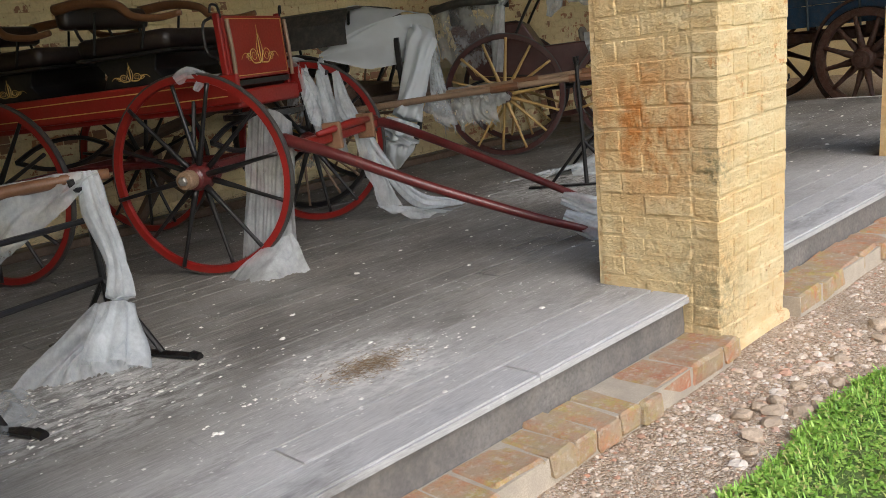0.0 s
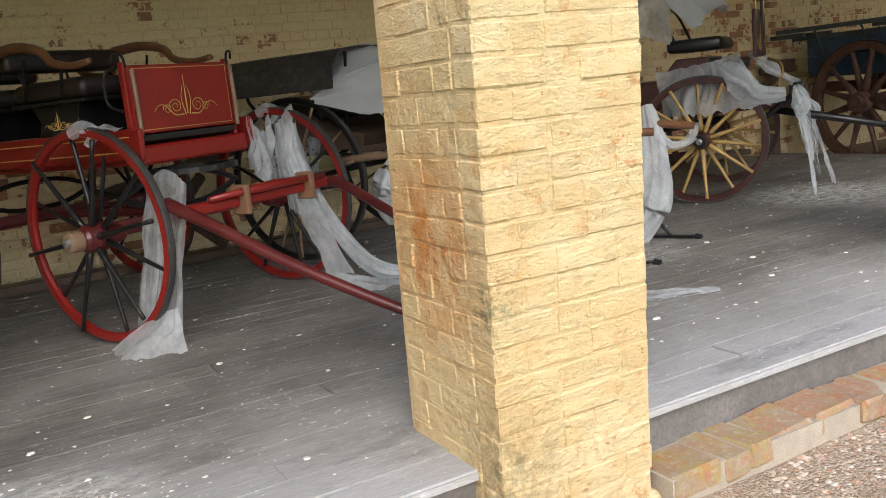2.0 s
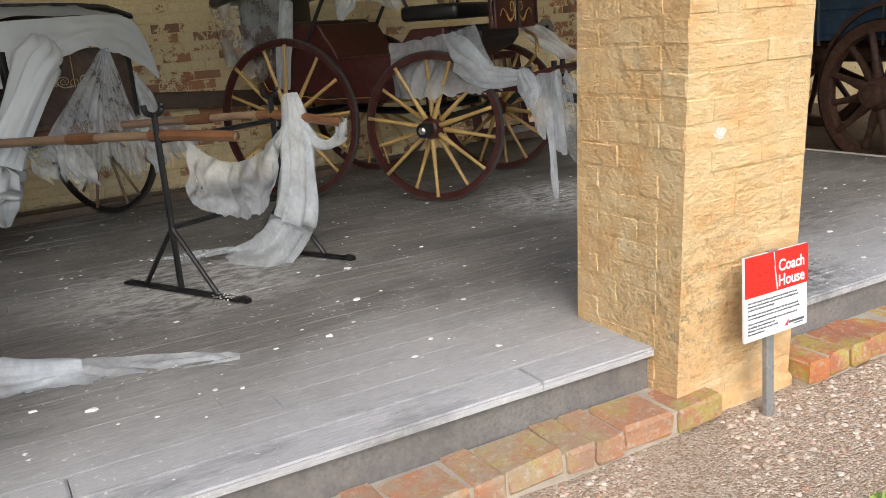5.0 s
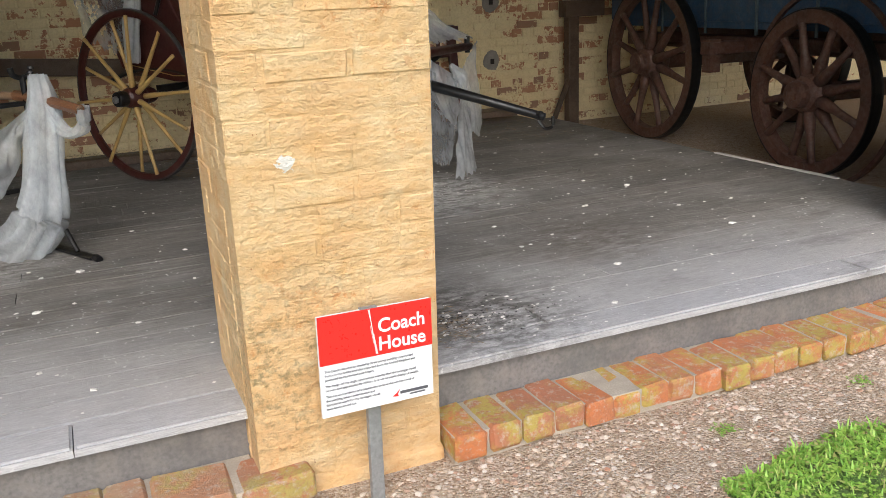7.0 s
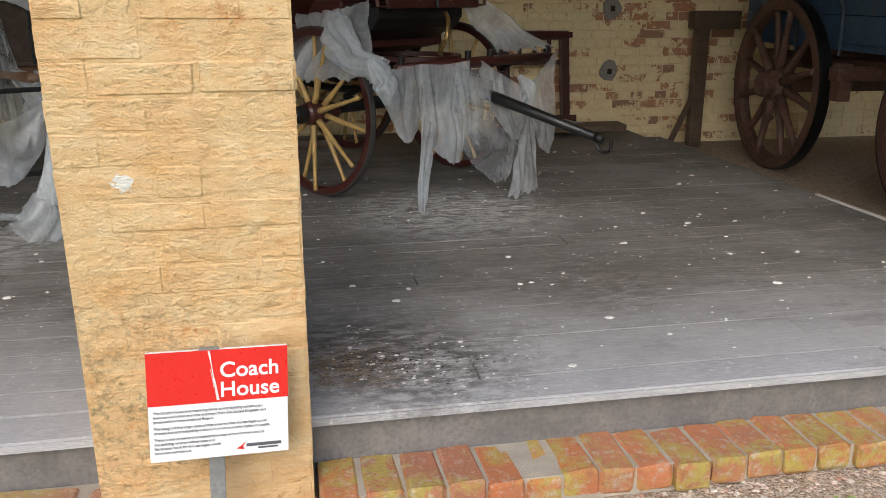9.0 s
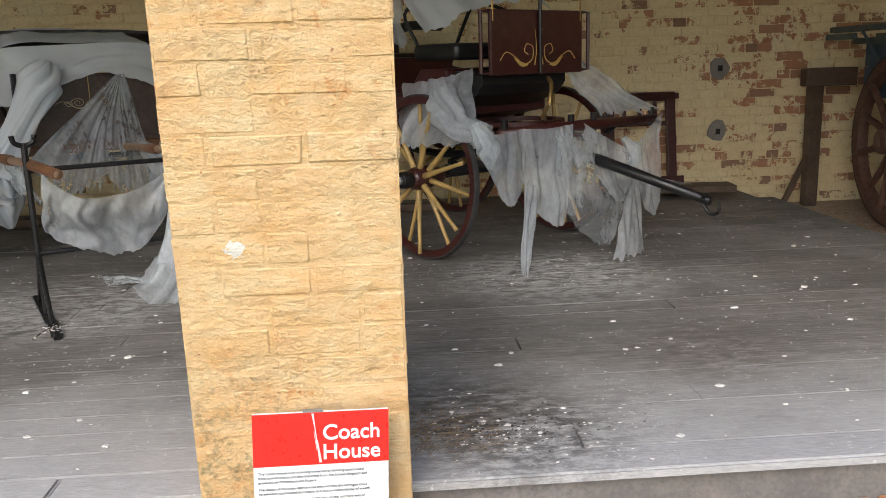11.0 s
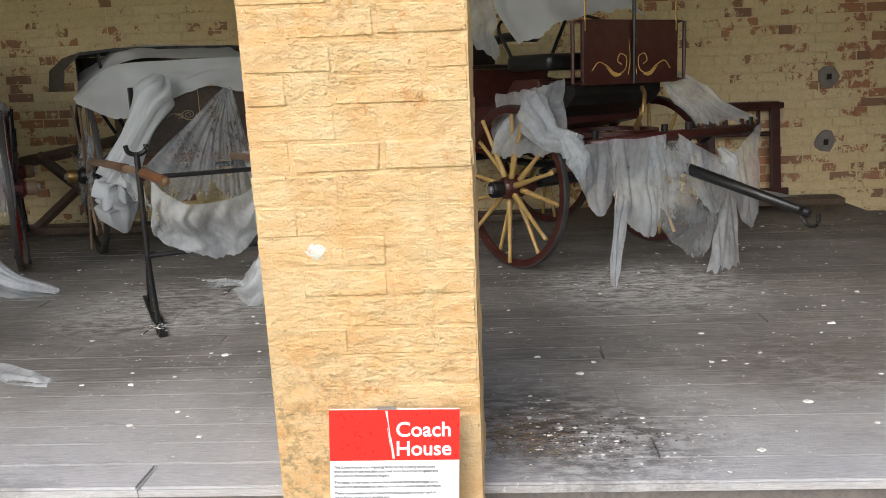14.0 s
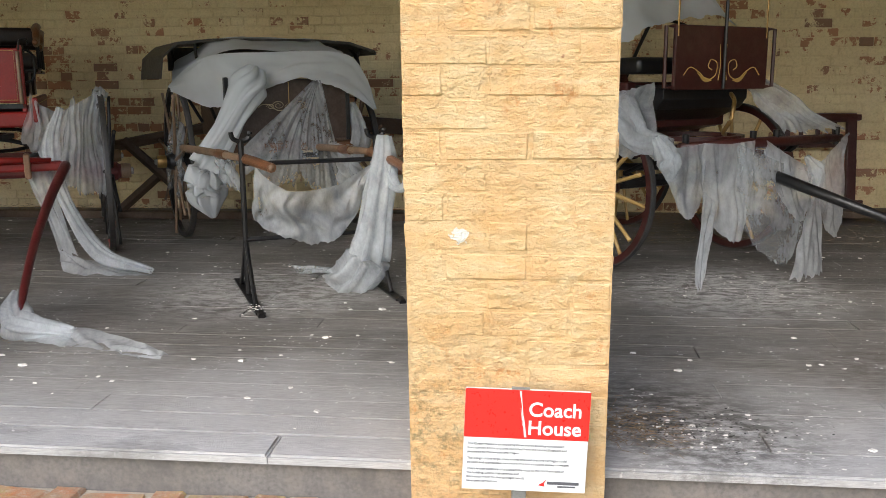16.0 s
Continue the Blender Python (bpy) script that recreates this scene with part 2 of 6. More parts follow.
def kerb_mat():
    n = Nodes("old_kerb_brick", 0.9)
    mid, fine = n.noise(11, 7, 0.72), n.noise(80, 8, 0.75)
    col = n.ramp(n.own(), [(0.0, (0.48, 0.15, 0.05)), (0.3, (0.58, 0.20, 0.065)), (0.5, (0.42, 0.16, 0.08)), (0.75, (0.54, 0.22, 0.09)), (1.0, (0.40, 0.13, 0.06))])
    col = n.mix(n.math("MULTIPLY", n.mask(mid, 0.4, 0.65), 0.5), col, (0.30, 0.15, 0.09))
    moss = n.math("MULTIPLY", n.mask(n.noise(3.4, 5, 0.65), 0.44, 0.54), n.mask(n.noise(24, 7, 0.75), 0.40, 0.56))
    col = n.mix(n.math("MULTIPLY", moss, 0.9), col, (0.42, 0.34, 0.07))
    sep = n.t.nodes.new("ShaderNodeSeparateXYZ")
    n.link(n.geo.outputs["Position"], sep.inputs[0])
    dust = n.math("MULTIPLY", n.mask(n.math("ADD", sep.outputs[0], n.noise(2.0, 4)), 4.0, 3.0), n.mask(n.noise(8, 7, 0.75), 0.32, 0.58))
    col = n.mix(n.math("MULTIPLY", dust, 0.85), col, (0.36, 0.285, 0.19))
    col = n.mix(n.math("MULTIPLY", n.mask(n.noise(34, 7, 0.75), 0.52, 0.64), 0.65), col, (0.50, 0.43, 0.34))
    col = n.mix(n.math("MULTIPLY", n.mask(fine, 0.5, 0.75), 0.5), col, (0.16, 0.10, 0.06))
    n.colour(col)
    n.bump(n.math("ADD", mid, n.math("MULTIPLY", fine, 0.6)), 0.9, 0.014)
    return n.mat


def earth_mat():
    n = Nodes("dry_gravelly_earth", 0.95)
    big, mid, fine = n.noise(1.5, 4), n.noise(14, 6, 0.7), n.noise(120, 8, 0.75)
    col = n.ramp(mid, [(0.3, (0.25, 0.165, 0.10)), (0.5, (0.40, 0.295, 0.195)), (0.7, (0.53, 0.42, 0.30))])
    col = n.mix(n.math("MULTIPLY", n.mask(big, 0.4, 0.65), 0.4), col, (0.38, 0.28, 0.20))
    vor = n.node("ShaderNodeTexVoronoi", Scale=130.0)
    n.link(n.geo.outputs["Position"], vor.inputs["Vector"])
    peb = n.ramp(vor.outputs["Color"], [(0.2, (0.28, 0.17, 0.10)), (0.5, (0.54, 0.41, 0.29)), (0.85, (0.72, 0.64, 0.53))])
    col = n.mix(0.55, col, peb)
    col = n.mix(n.math("MULTIPLY", n.mask(fine, 0.45, 0.7), 0.4), col, (0.22, 0.15, 0.10))
    n.colour(col)
    n.bump(n.math("ADD", n.math("SUBTRACT", mid, vor.outputs["Distance"]), n.math("MULTIPLY", fine, 0.7)), 0.8, 0.015)
    return n.mat


def plastic_mat(name, low=0.16, c=(0.56, 0.61, 0.64), dust=0.35, spread=0.6):
    """Torn polythene: part see-through, part cloudy, with dull dusty creases."""
    n = Nodes(name, 0.42)
    out = n.t.nodes["Material Output"]
    tr = n.t.nodes.new("ShaderNodeBsdfTransparent")
    tl = n.t.nodes.new("ShaderNodeBsdfTranslucent")
    tl.inputs["Color"].default_value = (*c, 1)
    crease, broad = n.noise(30, 6, 0.6, n.stretch((1, 1, 0.45))), n.noise(6, 3, 0.5)
    n.colour(n.mix(n.math("MULTIPLY", n.mask(broad, 0.4, 0.7), dust), c, (0.40, 0.37, 0.31)))
    n.bump(crease, 0.22, 0.006)
    n.bsdf.inputs["Specular IOR Level"].default_value = 0.35
    fibre = n.noise(22, 7, 0.75, n.stretch((1.8, 1.8, 1.0)))
    a, b = n.t.nodes.new("ShaderNodeMixShader"), n.t.nodes.new("ShaderNodeMixShader")
    a.inputs[0].default_value = 0.45
    n.link(n.bsdf.outputs[0], a.inputs[1])
    n.link(tl.outputs[0], a.inputs[2])
    n.link(n.mask(n.math("ADD", n.math("MULTIPLY", broad, 0.6), n.math("MULTIPLY", fibre, 0.4)), low, low + spread), b.inputs[0])
    n.link(tr.outputs[0], b.inputs[1])
    n.link(a.outputs[0], b.inputs[2])
    n.link(b.outputs[0], out.inputs[0])
    return n.mat


YELLOW = yellow_paint_mat()
JOINT = yellow_paint_mat("stained_painted_joints", 0.93)
BACKWALL = back_wall_mat()
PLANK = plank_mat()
KERB = kerb_mat()
EARTH = earth_mat()
PLASTIC = plastic_mat("cloudy_polythene", 0.06, (0.88, 0.93, 0.96), 0.03, 1.05)
THIN = plastic_mat("thin_clear_polythene", 0.24, (0.80, 0.85, 0.88), 0.04, 0.9)
NET = plastic_mat("thin_netted_polythene", 0.24, (0.80, 0.85, 0.88), 0.04, 0.75)
SHEET = plastic_mat("white_tarpaulin", -2.0, (0.80, 0.83, 0.85), 0.2)
RED = plain("red_coach_paint", (0.24, 0.010, 0.007), 0.42, vary=0.2, dirt=0.06, coat=0.12)
SHAFT = plain("dark_red_shaft_paint", (0.105, 0.013, 0.013), 0.42, vary=0.3, dirt=0.12, coat=0.12)
MAROON = plain("maroon_coach_paint", (0.052, 0.009, 0.007), 0.42, vary=0.25, dirt=0.15, coat=0.12)
BLACK = plain("black_coach_paint", (0.008, 0.008, 0.009), 0.42, vary=0.3, dirt=0.08, coat=0.08)
LEATHER = plain("worn_dark_leather", (0.016, 0.009, 0.007), 0.6, vary=0.4, scale=14, bump=0.4, dirt=0.1)
HOOD = plain("dusty_black_hood_canvas", (0.035, 0.034, 0.033), 0.75, vary=0.3, dirt=0.5)
IRON = plain("black_iron", (0.009, 0.009, 0.010), 0.5, 0.3, dirt=0.08)
TYRE = plain("grey_rubber_tyre", (0.045, 0.043, 0.041), 0.7, dirt=0.2)
YSPOKE = plain("yellow_spoke_paint", (0.50, 0.33, 0.11), 0.45, vary=0.2, dirt=0.3)
WOOD = plain("varnished_brown_wood", (0.17, 0.075, 0.032), 0.45, vary=0.35, scale=16, dirt=0.2)
PALEWOOD = plain("bare_pale_shaft_wood", (0.26, 0.17, 0.105), 0.6, vary=0.3, scale=16, dirt=0.3)
OLDWOOD = plain("old_grey_brown_timber", (0.105, 0.068, 0.045), 0.8, vary=0.4, scale=14, bump=0.5, dirt=0.4)
WAGONWOOD = plain("flaking_red_brown_wagon_wood", (0.115, 0.052, 0.035), 0.75, vary=0.45, scale=18, bump=0.5, dirt=0.45, dirt_c=(0.22, 0.18, 0.15))
BLUE = plain("faded_blue_wagon_paint", (0.035, 0.085, 0.16), 0.65, vary=0.35, scale=12, dirt=0.4)
BLUEGREY = plain("weathered_blue_grey_rail", (0.075, 0.11, 0.13), 0.75, vary=0.4, scale=14, dirt=0.4)
GOLD = plain("gilt_line_paint", (0.55, 0.36, 0.10), 0.45, vary=0.2)
BRASS = plain("dull_brass", (0.42, 0.27, 0.10), 0.35, 0.8, vary=0.25)
STEEL = plain("bright_worn_steel", (0.45, 0.44, 0.42), 0.35, 0.8)
STRAP = plain("tan_leather_strap", (0.24, 0.13, 0.07), 0.6)
STONE = plain("pale_fieldstone", (0.44, 0.34, 0.24), 0.9, vary=0.35, scale=20, bump=0.5)
FASCIA = plain("grey_painted_fascia", (0.155, 0.145, 0.135), 0.8, vary=0.3, scale=8, bump=0.4, dirt=0.5, dirt_c=(0.28, 0.25, 0.21))
MORTAR = plain("lime_mortar", (0.42, 0.36, 0.28), 0.95, vary=0.25, scale=20, bump=0.6)
# invented pale finish, so that the ceiling throws light back into the room
CEIL = plain("pale_bounce_ceiling_boards", (0.62, 0.57, 0.48), 0.9, vary=0.2)
STRAW = plain("dry_straw_litter", (0.24, 0.16, 0.08), 0.9, vary=0.4, scale=30)
CHIP = plain("white_droppings_and_flakes", (0.70, 0.68, 0.63), 0.9, vary=0.2)
LEAF = plain("fresh_clover_green", (0.075, 0.17, 0.022), 0.6, vary=0.4, scale=20)
SIGNRED = plain("red_sign_face", (0.66, 0.024, 0.018), 0.3, vary=0.06, bump=0.03)
SIGNWHITE = plain("white_sign_face", (0.78, 0.78, 0.77), 0.3, vary=0.05, bump=0.03)
SIGNINK = plain("grey_sign_print", (0.10, 0.10, 0.11), 0.5, vary=0.1, bump=0.0)
GALV = plain("grey_sign_post_steel", (0.30, 0.30, 0.29), 0.5, 0.4)


# ---- shapes ----
class Shape:
    """Gathers boxes, tubes and lathes into one mesh."""

    def __init__(self):
        self.bm = bmesh.new()

    def box(self, c, s, m=None, bevel=0.0):
        got = bmesh.ops.create_cube(self.bm, size=1.0, matrix=(m or Matrix()) @ Matrix.Translation(c) @ Matrix.Diagonal((*s, 1)))
        if bevel:
            edges = list({e for v in got["verts"] for e in v.link_edges})
            bmesh.ops.bevel(self.bm, geom=edges, offset=bevel, segments=2, affect="EDGES", profile=0.5)
        return self

    def tube(self, pts, radii, seg=10, flat=1.0, up=(0, 0, 1)):
        pts = [Vector(p) for p in pts]
        if isinstance(radii, (int, float)):
            radii = [radii] * len(pts)
        rings = []
        for i, p in enumerate(pts):
            d = (pts[min(i + 1, len(pts) - 1)] - pts[max(i - 1, 0)]).normalized()
            u = Vector(up)
            if abs(d.dot(u)) > 0.95:
                u = Vector((1, 0, 0)) if abs(d.x) < 0.9 else Vector((0, 1, 0))
            a = d.cross(u).normalized()
            b = a.cross(d)
            rings.append([self.bm.verts.new(p + (a * math.cos(k) + b * math.sin(k) * flat) * radii[i]) for k in (2 * math.pi * j / seg for j in range(seg))])
        for r0, r1 in zip(rings, rings[1:]):
            for j in range(seg):
                self.bm.faces.new((r0[j], r0[(j + 1) % seg], r1[(j + 1) % seg], r1[j]))
        self.bm.faces.new(list(reversed(rings[0])))
        self.bm.faces.new(rings[-1])
        return self

    def lathe(self, profile, seg=40, m=None, closed=False):
        """Turns (radius, along) pairs about the y axis."""
        m = m or Matrix()
        rings = [[self.bm.verts.new(m @ Vector((r * math.cos(k), y, r * math.sin(k)))) for k in (2 * math.pi * j / seg for j in range(seg))] for r, y in profile]
        pairs = list(zip(rings, rings[1:])) + ([(rings[-1], rings[0])] if closed else [])
        for r0, r1 in pairs:
            for j in range(seg):
                self.bm.faces.new((r0[j], r0[(j + 1) % seg], r1[(j + 1) % seg], r1[j]))
        if not closed:
            self.bm.faces.new(list(reversed(rings[0])))
            self.bm.faces.new(rings[-1])
        return self

    def plate(self, outline, y0, y1, m=None):
        """A flat plate with an outline in x and z and a thickness along y."""
        m = m or Matrix()
        a = [self.bm.verts.new(m @ Vector((x, y0, z))) for x, z in outline]
        b = [self.bm.verts.new(m @ Vector((x, y1, z))) for x, z in outline]
        self.bm.faces.new(a)
        self.bm.faces.new(list(reversed(b)))
        for i in range(len(a)):
            j = (i + 1) % len(a)
            self.bm.faces.new((a[j], a[i], b[i], b[j]))
        return self


def part(name, shape, material, parent=None, label="", m=None, smooth=False, wear=0.0, kind=""):
    bm = shape.bm if isinstance(shape, Shape) else shape
    bmesh.ops.recalc_face_normals(bm, faces=bm.faces)
    me = bpy.data.meshes.new(name)
    bm.to_mesh(me)
    bm.free()
    me.materials.append(material)
    if smooth:
        me.polygons.foreach_set("use_smooth", [True] * len(me.polygons))
    ob = new(name, me)
    ob.parent = parent
    if m is not None:
        ob.matrix_basis = m
    if wear:
        mod = ob.modifiers.new("worn_edge", "BEVEL")
        mod.width, mod.segments, mod.limit_method = wear, 2, "ANGLE"
    return tagged(ob, label, kind=kind)


def empty(name, m, label, category, group="", kind=""):
    ob = new(name)
    ob.empty_display_size = 0.1
    ob.matrix_basis = m
    return tagged(ob, label, category, group, kind)


def curve_pts(pts, steps=6):
    """A smooth line through points."""
    p = [Vector(v) for v in pts]
    p = [p[0] * 2 - p[1], *p, p[-1] * 2 - p[-2]]
    out = []
    for a, b, c, d in zip(p, p[1:], p[2:], p[3:]):
        for i in range(steps):
            t = i / steps
            out.append(0.5 * ((2 * b) + (c - a) * t + (2 * a - 5 * b + 4 * c - d) * t * t + (3 * b - a - 3 * c + d) * t ** 3))
    return out + [p[-2]]


def wheel(parent, m, r, spokes, rim_mat, spoke_mat, tyre_mat, hub_mat, cap_mat, rim=0.045, hub=0.085, dish=0.03, spoke_r=0.013, tread=0.034):
    """A wooden spoked wheel about its own y axis; the hub's cap looks along -y."""
    t = tread / 2
    felloe = Shape().lathe([(r - rim, -t), (r - rim - 0.006, 0), (r - rim, t), (r - 0.012, t), (r - 0.012, -t)], 56, closed=True)
    w = part("wheel", felloe, rim_mat, parent, m=m, smooth=False)
    part("tyre", Shape().lathe([(r - 0.012, -t - 0.002), (r - 0.012, t + 0.002), (r - 0.003, t + 0.002), (r, t * 0.6), (r, -t * 0.6), (r - 0.003, -t - 0.002)], 56, closed=True), tyre_mat, w, smooth=False)
    h = part("hub", Shape().lathe([(hub * 0.5, -0.15), (hub * 0.62, -0.148), (hub * 0.66, -0.09), (hub * 0.85, -0.075), (hub, -0.03), (hub, 0.03), (hub * 0.82, 0.06), (hub * 0.66, 0.13), (hub * 0.55, 0.15)], 24), hub_mat, w, smooth=False)
    part("hub_cap", Shape().lathe([(hub * 0.60, -0.165), (hub * 0.64, -0.162), (hub * 0.70, -0.135), (hub * 0.69, -0.10), (hub * 0.6, -0.10)], 24), cap_mat, w)
    part("axle_nut", Shape().lathe([(hub * 0.2, -0.185), (hub * 0.34, -0.18), (hub * 0.34, -0.155)], 6), STEEL if cap_mat is not WAGONWOOD else WAGONWOOD, w)
    bm = Shape().tube([(hub * 0.8, 0, 0), (hub * 1.6, 0, 0), (r * 0.5, 0, 0), (r - rim - 0.05, 0, 0), (r - rim + 0.01, 0, 0)], [spoke_r * 1.5, spoke_r * 1.35, spoke_r, spoke_r * 0.85, spoke_r * 1.0], 8).bm
    me = bpy.data.meshes.new("spoke")
    bm.to_mesh(me)
    bm.free()
    me.materials.append(spoke_mat)
    me.polygons.foreach_set("use_smooth", [True] * len(me.polygons))
    for i in range(spokes):
        s = new("spoke", me)
        s.parent = w
        s.matrix_basis = pose(0, -dish if i % 2 else dish * 0.3, 0, 0, 360 * (i + 0.5) / spokes, 0) @ Matrix.Rotation((dish if i % 2 else -dish * 0.3) / r * -1.0, 4, "Z")
    return w


def scroll(parent, m, w, h, material=GOLD, spire=1.0):
    """A gilt painted flourish: mirrored curls, leaves and a slim middle spire, barely proud."""
    s = Shape()
    y = -0.0012
    for sx in (-1, 1):
        for cx, cz, r in ((0.17, 0.26, 0.10), (0.30, 0.20, 0.065)):
            spiral = [(sx * (cx + r * math.cos(a) * (1 - a / 13)) * w, y, (cz + r * 2.0 * math.sin(a) * (1 - a / 13)) * h) for a in [i * 0.5 for i in range(22)]]
            s.tube(spiral, [0.0026 * (1 - i / 40) for i in range(22)], 4)
        s.tube(curve_pts([(sx * 0.06 * w, y, 0.04 * h), (sx * 0.20 * w, y, 0.05 * h), (sx * 0.33 * w, y, 0.30 * h), (sx * 0.43 * w, y, 0.30 * h), (sx * 0.5 * w, y, 0.16 * h)]), [0.0042 - 0.00012 * i for i in range(25)], 4)
        s.tube(curve_pts([(sx * 0.03 * w, y, 0.02 * h), (sx * 0.07 * w, y, 0.45 * h * spire), (sx * 0.02 * w, y, 0.85 * h * spire)]), [0.0032 - 0.0002 * i for i in range(13)], 4)
    if spire > 0.5:
        s.tube([(0, y, 0.05 * h), (0, y, 0.5 * h), (0, y, 1.1 * h)], [0.003, 0.004, 0.0008], 5)
    return part("gilt_scroll", s, material, parent, "gilt painted scroll ornament", m=m)


def drape(name, top, bottom, material, label, rows=26, cols=60, folds=9, depth=0.045, sag=0.0, seed=0, taper=1.0, ragged=0.05):
    """A hanging sheet between two lines, with gathered folds, a sag and a torn lower edge."""
    rnd = random.Random(seed)
    a, b = curve_pts(top, 12), curve_pts(bottom, 12)

    def along(line, t):
        f = t * (len(line) - 1)
        i = min(int(f), len(line) - 2)
        return line[i].lerp(line[i + 1], f - i)
    span = (a[-1] - a[0])
    span = span.normalized() if span.length > 0.01 else Vector((1, 0, 0))
    drop = ((b[0] + b[-1]) - (a[0] + a[-1])).normalized()
    out = span.cross(drop).normalized()
    ph = [rnd.uniform(0, 6.28) for _ in range(6)]
    bm = bmesh.new()
    grid = []
    for i in range(cols + 1):
        u = i / cols
        p, q = along(a, u), along(b, u)
        tear = 1 + ragged * (noise.noise(Vector((u * 11 + seed, 3.1, 0))) * 1.6 + noise.noise(Vector((u * 37 + seed, 1.7, 0))))
        col = []
        for j in range(rows + 1):
            v = j / rows * tear
            warp = 1.6 * noise.noise(Vector((u * 2.3 + seed, v * 1.7, ph[1])))
            w = 0.7 - 1.9 * abs(noise.noise(Vector((u * folds * 1.5 + warp * 0.7, v * 0.55 + u * 2, ph[0])))) + 0.5 * math.sin(u * folds * 6.28 + ph[2] + warp * 5) + 0.20 * math.sin(u * folds * 15.7 + ph[5] + warp * 8)
            n = 1.2 * noise.noise(Vector((u * 4 + seed * 3.7, v * 2.2, ph[3]))) + 0.35 * noise.noise(Vector((u * 13 + v * 4, v * 6 + seed, ph[4])))
            amp = depth * (0.35 + 0.65 * math.sin(math.pi * min(1, v * taper) * 0.9))
            x = p.lerp(q, v) + out * (w * 0.75 + n * 0.6) * amp + Vector((0, 0, -sag * 4 * u * (1 - u) * (1 - 0.35 * v)))
            x += span * noise.noise(Vector((u * 3, v * 2, seed + 9.0))) * depth * 0.8
            col.append(bm.verts.new(x))
        grid.append(col)
    for c0, c1 in zip(grid, grid[1:]):
        for j in range(rows):
            bm.faces.new((c0[j], c0[j + 1], c1[j + 1], c1[j]))
    return tagged(part(name, bm, material, None, smooth=True), label, "plastic sheet")


def bundle(name, line, radii, material, label, folds=7, seed=0, seg=40, steps=8):
    """A twisted rope of gathered sheet along a line."""
    pts = curve_pts(line, steps)
    rnd = random.Random(seed)
    bm = bmesh.new()
    rings = []
    for i, p in enumerate(pts):
        t = i / (len(pts) - 1)
        f = t * (len(radii) - 1)
        k = min(int(f), len(radii) - 2)
        r = radii[k] + (radii[k + 1] - radii[k]) * (f - k)
        d = (pts[min(i + 1, len(pts) - 1)] - pts[max(i - 1, 0)]).normalized()
        u = Vector((0, 0, 1)) if abs(d.z) < 0.9 else Vector((1, 0, 0))
        a = d.cross(u).normalized()
        b = a.cross(d)
        ring = []
        for j in range(seg):
            k2 = 2 * math.pi * j / seg
            rr = r * (1 + 0.20 * math.sin(folds * k2 + t * 3 + seed) + 0.10 * math.sin((folds * 2 + 1) * k2 - t * 4) + 0.40 * noise.noise(Vector((math.cos(k2) * 1.2, math.sin(k2) * 1.2, t * 3.5 + seed))))
            q = p + (a * math.cos(k2) + b * math.sin(k2)) * rr
            ring.append(bm.verts.new(q))
        rings.append(ring)
    for r0, r1 in zip(rings, rings[1:]):
        for j in range(seg):
            bm.faces.new((r0[j], r0[(j + 1) % seg], r1[(j + 1) % seg], r1[j]))
    return tagged(part(name, bm, material, None, smooth=True), label, "plastic sheet")


def swag(a, b, drop_a, drop_m, drop_b, material, label, seed, folds=4, depth=0.04, bulge=0.06):
    """A loop of sheet gathered at two points with a deep belly between."""
    a, b = Vector(a), Vector(b)
    out = (b - a).cross(Vector((0, 0, -1))).normalized() * bulge
    low = [a + Vector((0, 0, -drop_a)), a.lerp(b, 0.25) + out * 0.7 + Vector((0, 0, -drop_a * 0.3 - drop_m * 0.75)), a.lerp(b, 0.55) + out + Vector((0, 0, -drop_m)), a.lerp(b, 0.82) + out * 0.6 + Vector((0, 0, -drop_b * 0.4 - drop_m * 0.55)), b + Vector((0, 0, -drop_b))]
    return drape("plastic_sheet", [a, a.lerp(b, 0.5) + Vector((0, 0, -0.012)), b], low, material, label, rows=36, cols=70, folds=folds, depth=depth, ragged=0.03, seed=seed)


# ---- ground, deck and walls ----
WALL = pose(0, 5.40, 0)


def ground_height(x, y):
    rise = 0.045 * min(1, max(0, (y + 0.85) / 0.6))
    return rise + 0.012 * noise.noise(Vector((x * 1.7, y * 1.7, 0))) + 0.006 * noise.noise(Vector((x * 6, y * 6, 2)))


def build_ground():
    bm = bmesh.new()
    xs = [-2000, -300, -60, -20, -8] + [-5 + 0.09 * i for i in range(145)] + [12, 25, 70, 300, 2000]
    ys = [-2000, -300, -60, -15, -6] + [-4 + 0.09 * i for i in range(48)] + [1.5, 5, 9, 60, 300, 2000]
    grid = [[bm.verts.new((x, y, ground_height(x, y) if -5 <= x <= 9 and -4 <= y <= 0.3 else 0)) for y in ys] for x in xs]
    for c0, c1 in zip(grid, grid[1:]):
        for j in range(len(ys) - 1):
            bm.faces.new((c0[j], c1[j], c1[j + 1], c0[j + 1]))
    tagged(part("ground", bm, EARTH, smooth=True), "brown dry earth and fine gravel beside the coach house", "ground", kind="structure")


build_ground()

# deck body under the boards, and the lower earth floor beyond it
deck = part("floor", Shape().box((0.46, 2.73, DECK / 2 - 0.02), (12.84, 5.4, DECK - 0.045)), FASCIA)
tagged(deck, "weathered grey timber deck of long worn boards", "floor", kind="structure")
low = part("lower_floor", Shape().box((10.0, 2.75, LOW / 2 - 0.005), (6.2, 5.5, LOW)), EARTH)
tagged(low, "lower earth floor with straw beside the timber deck", "floor", kind="structure")
fascia = part("deck_fascia", Shape().box((0.46, 0.012, DECK - 0.10), (12.80, 0.03, 0.138)), FASCIA, wear=0.004)
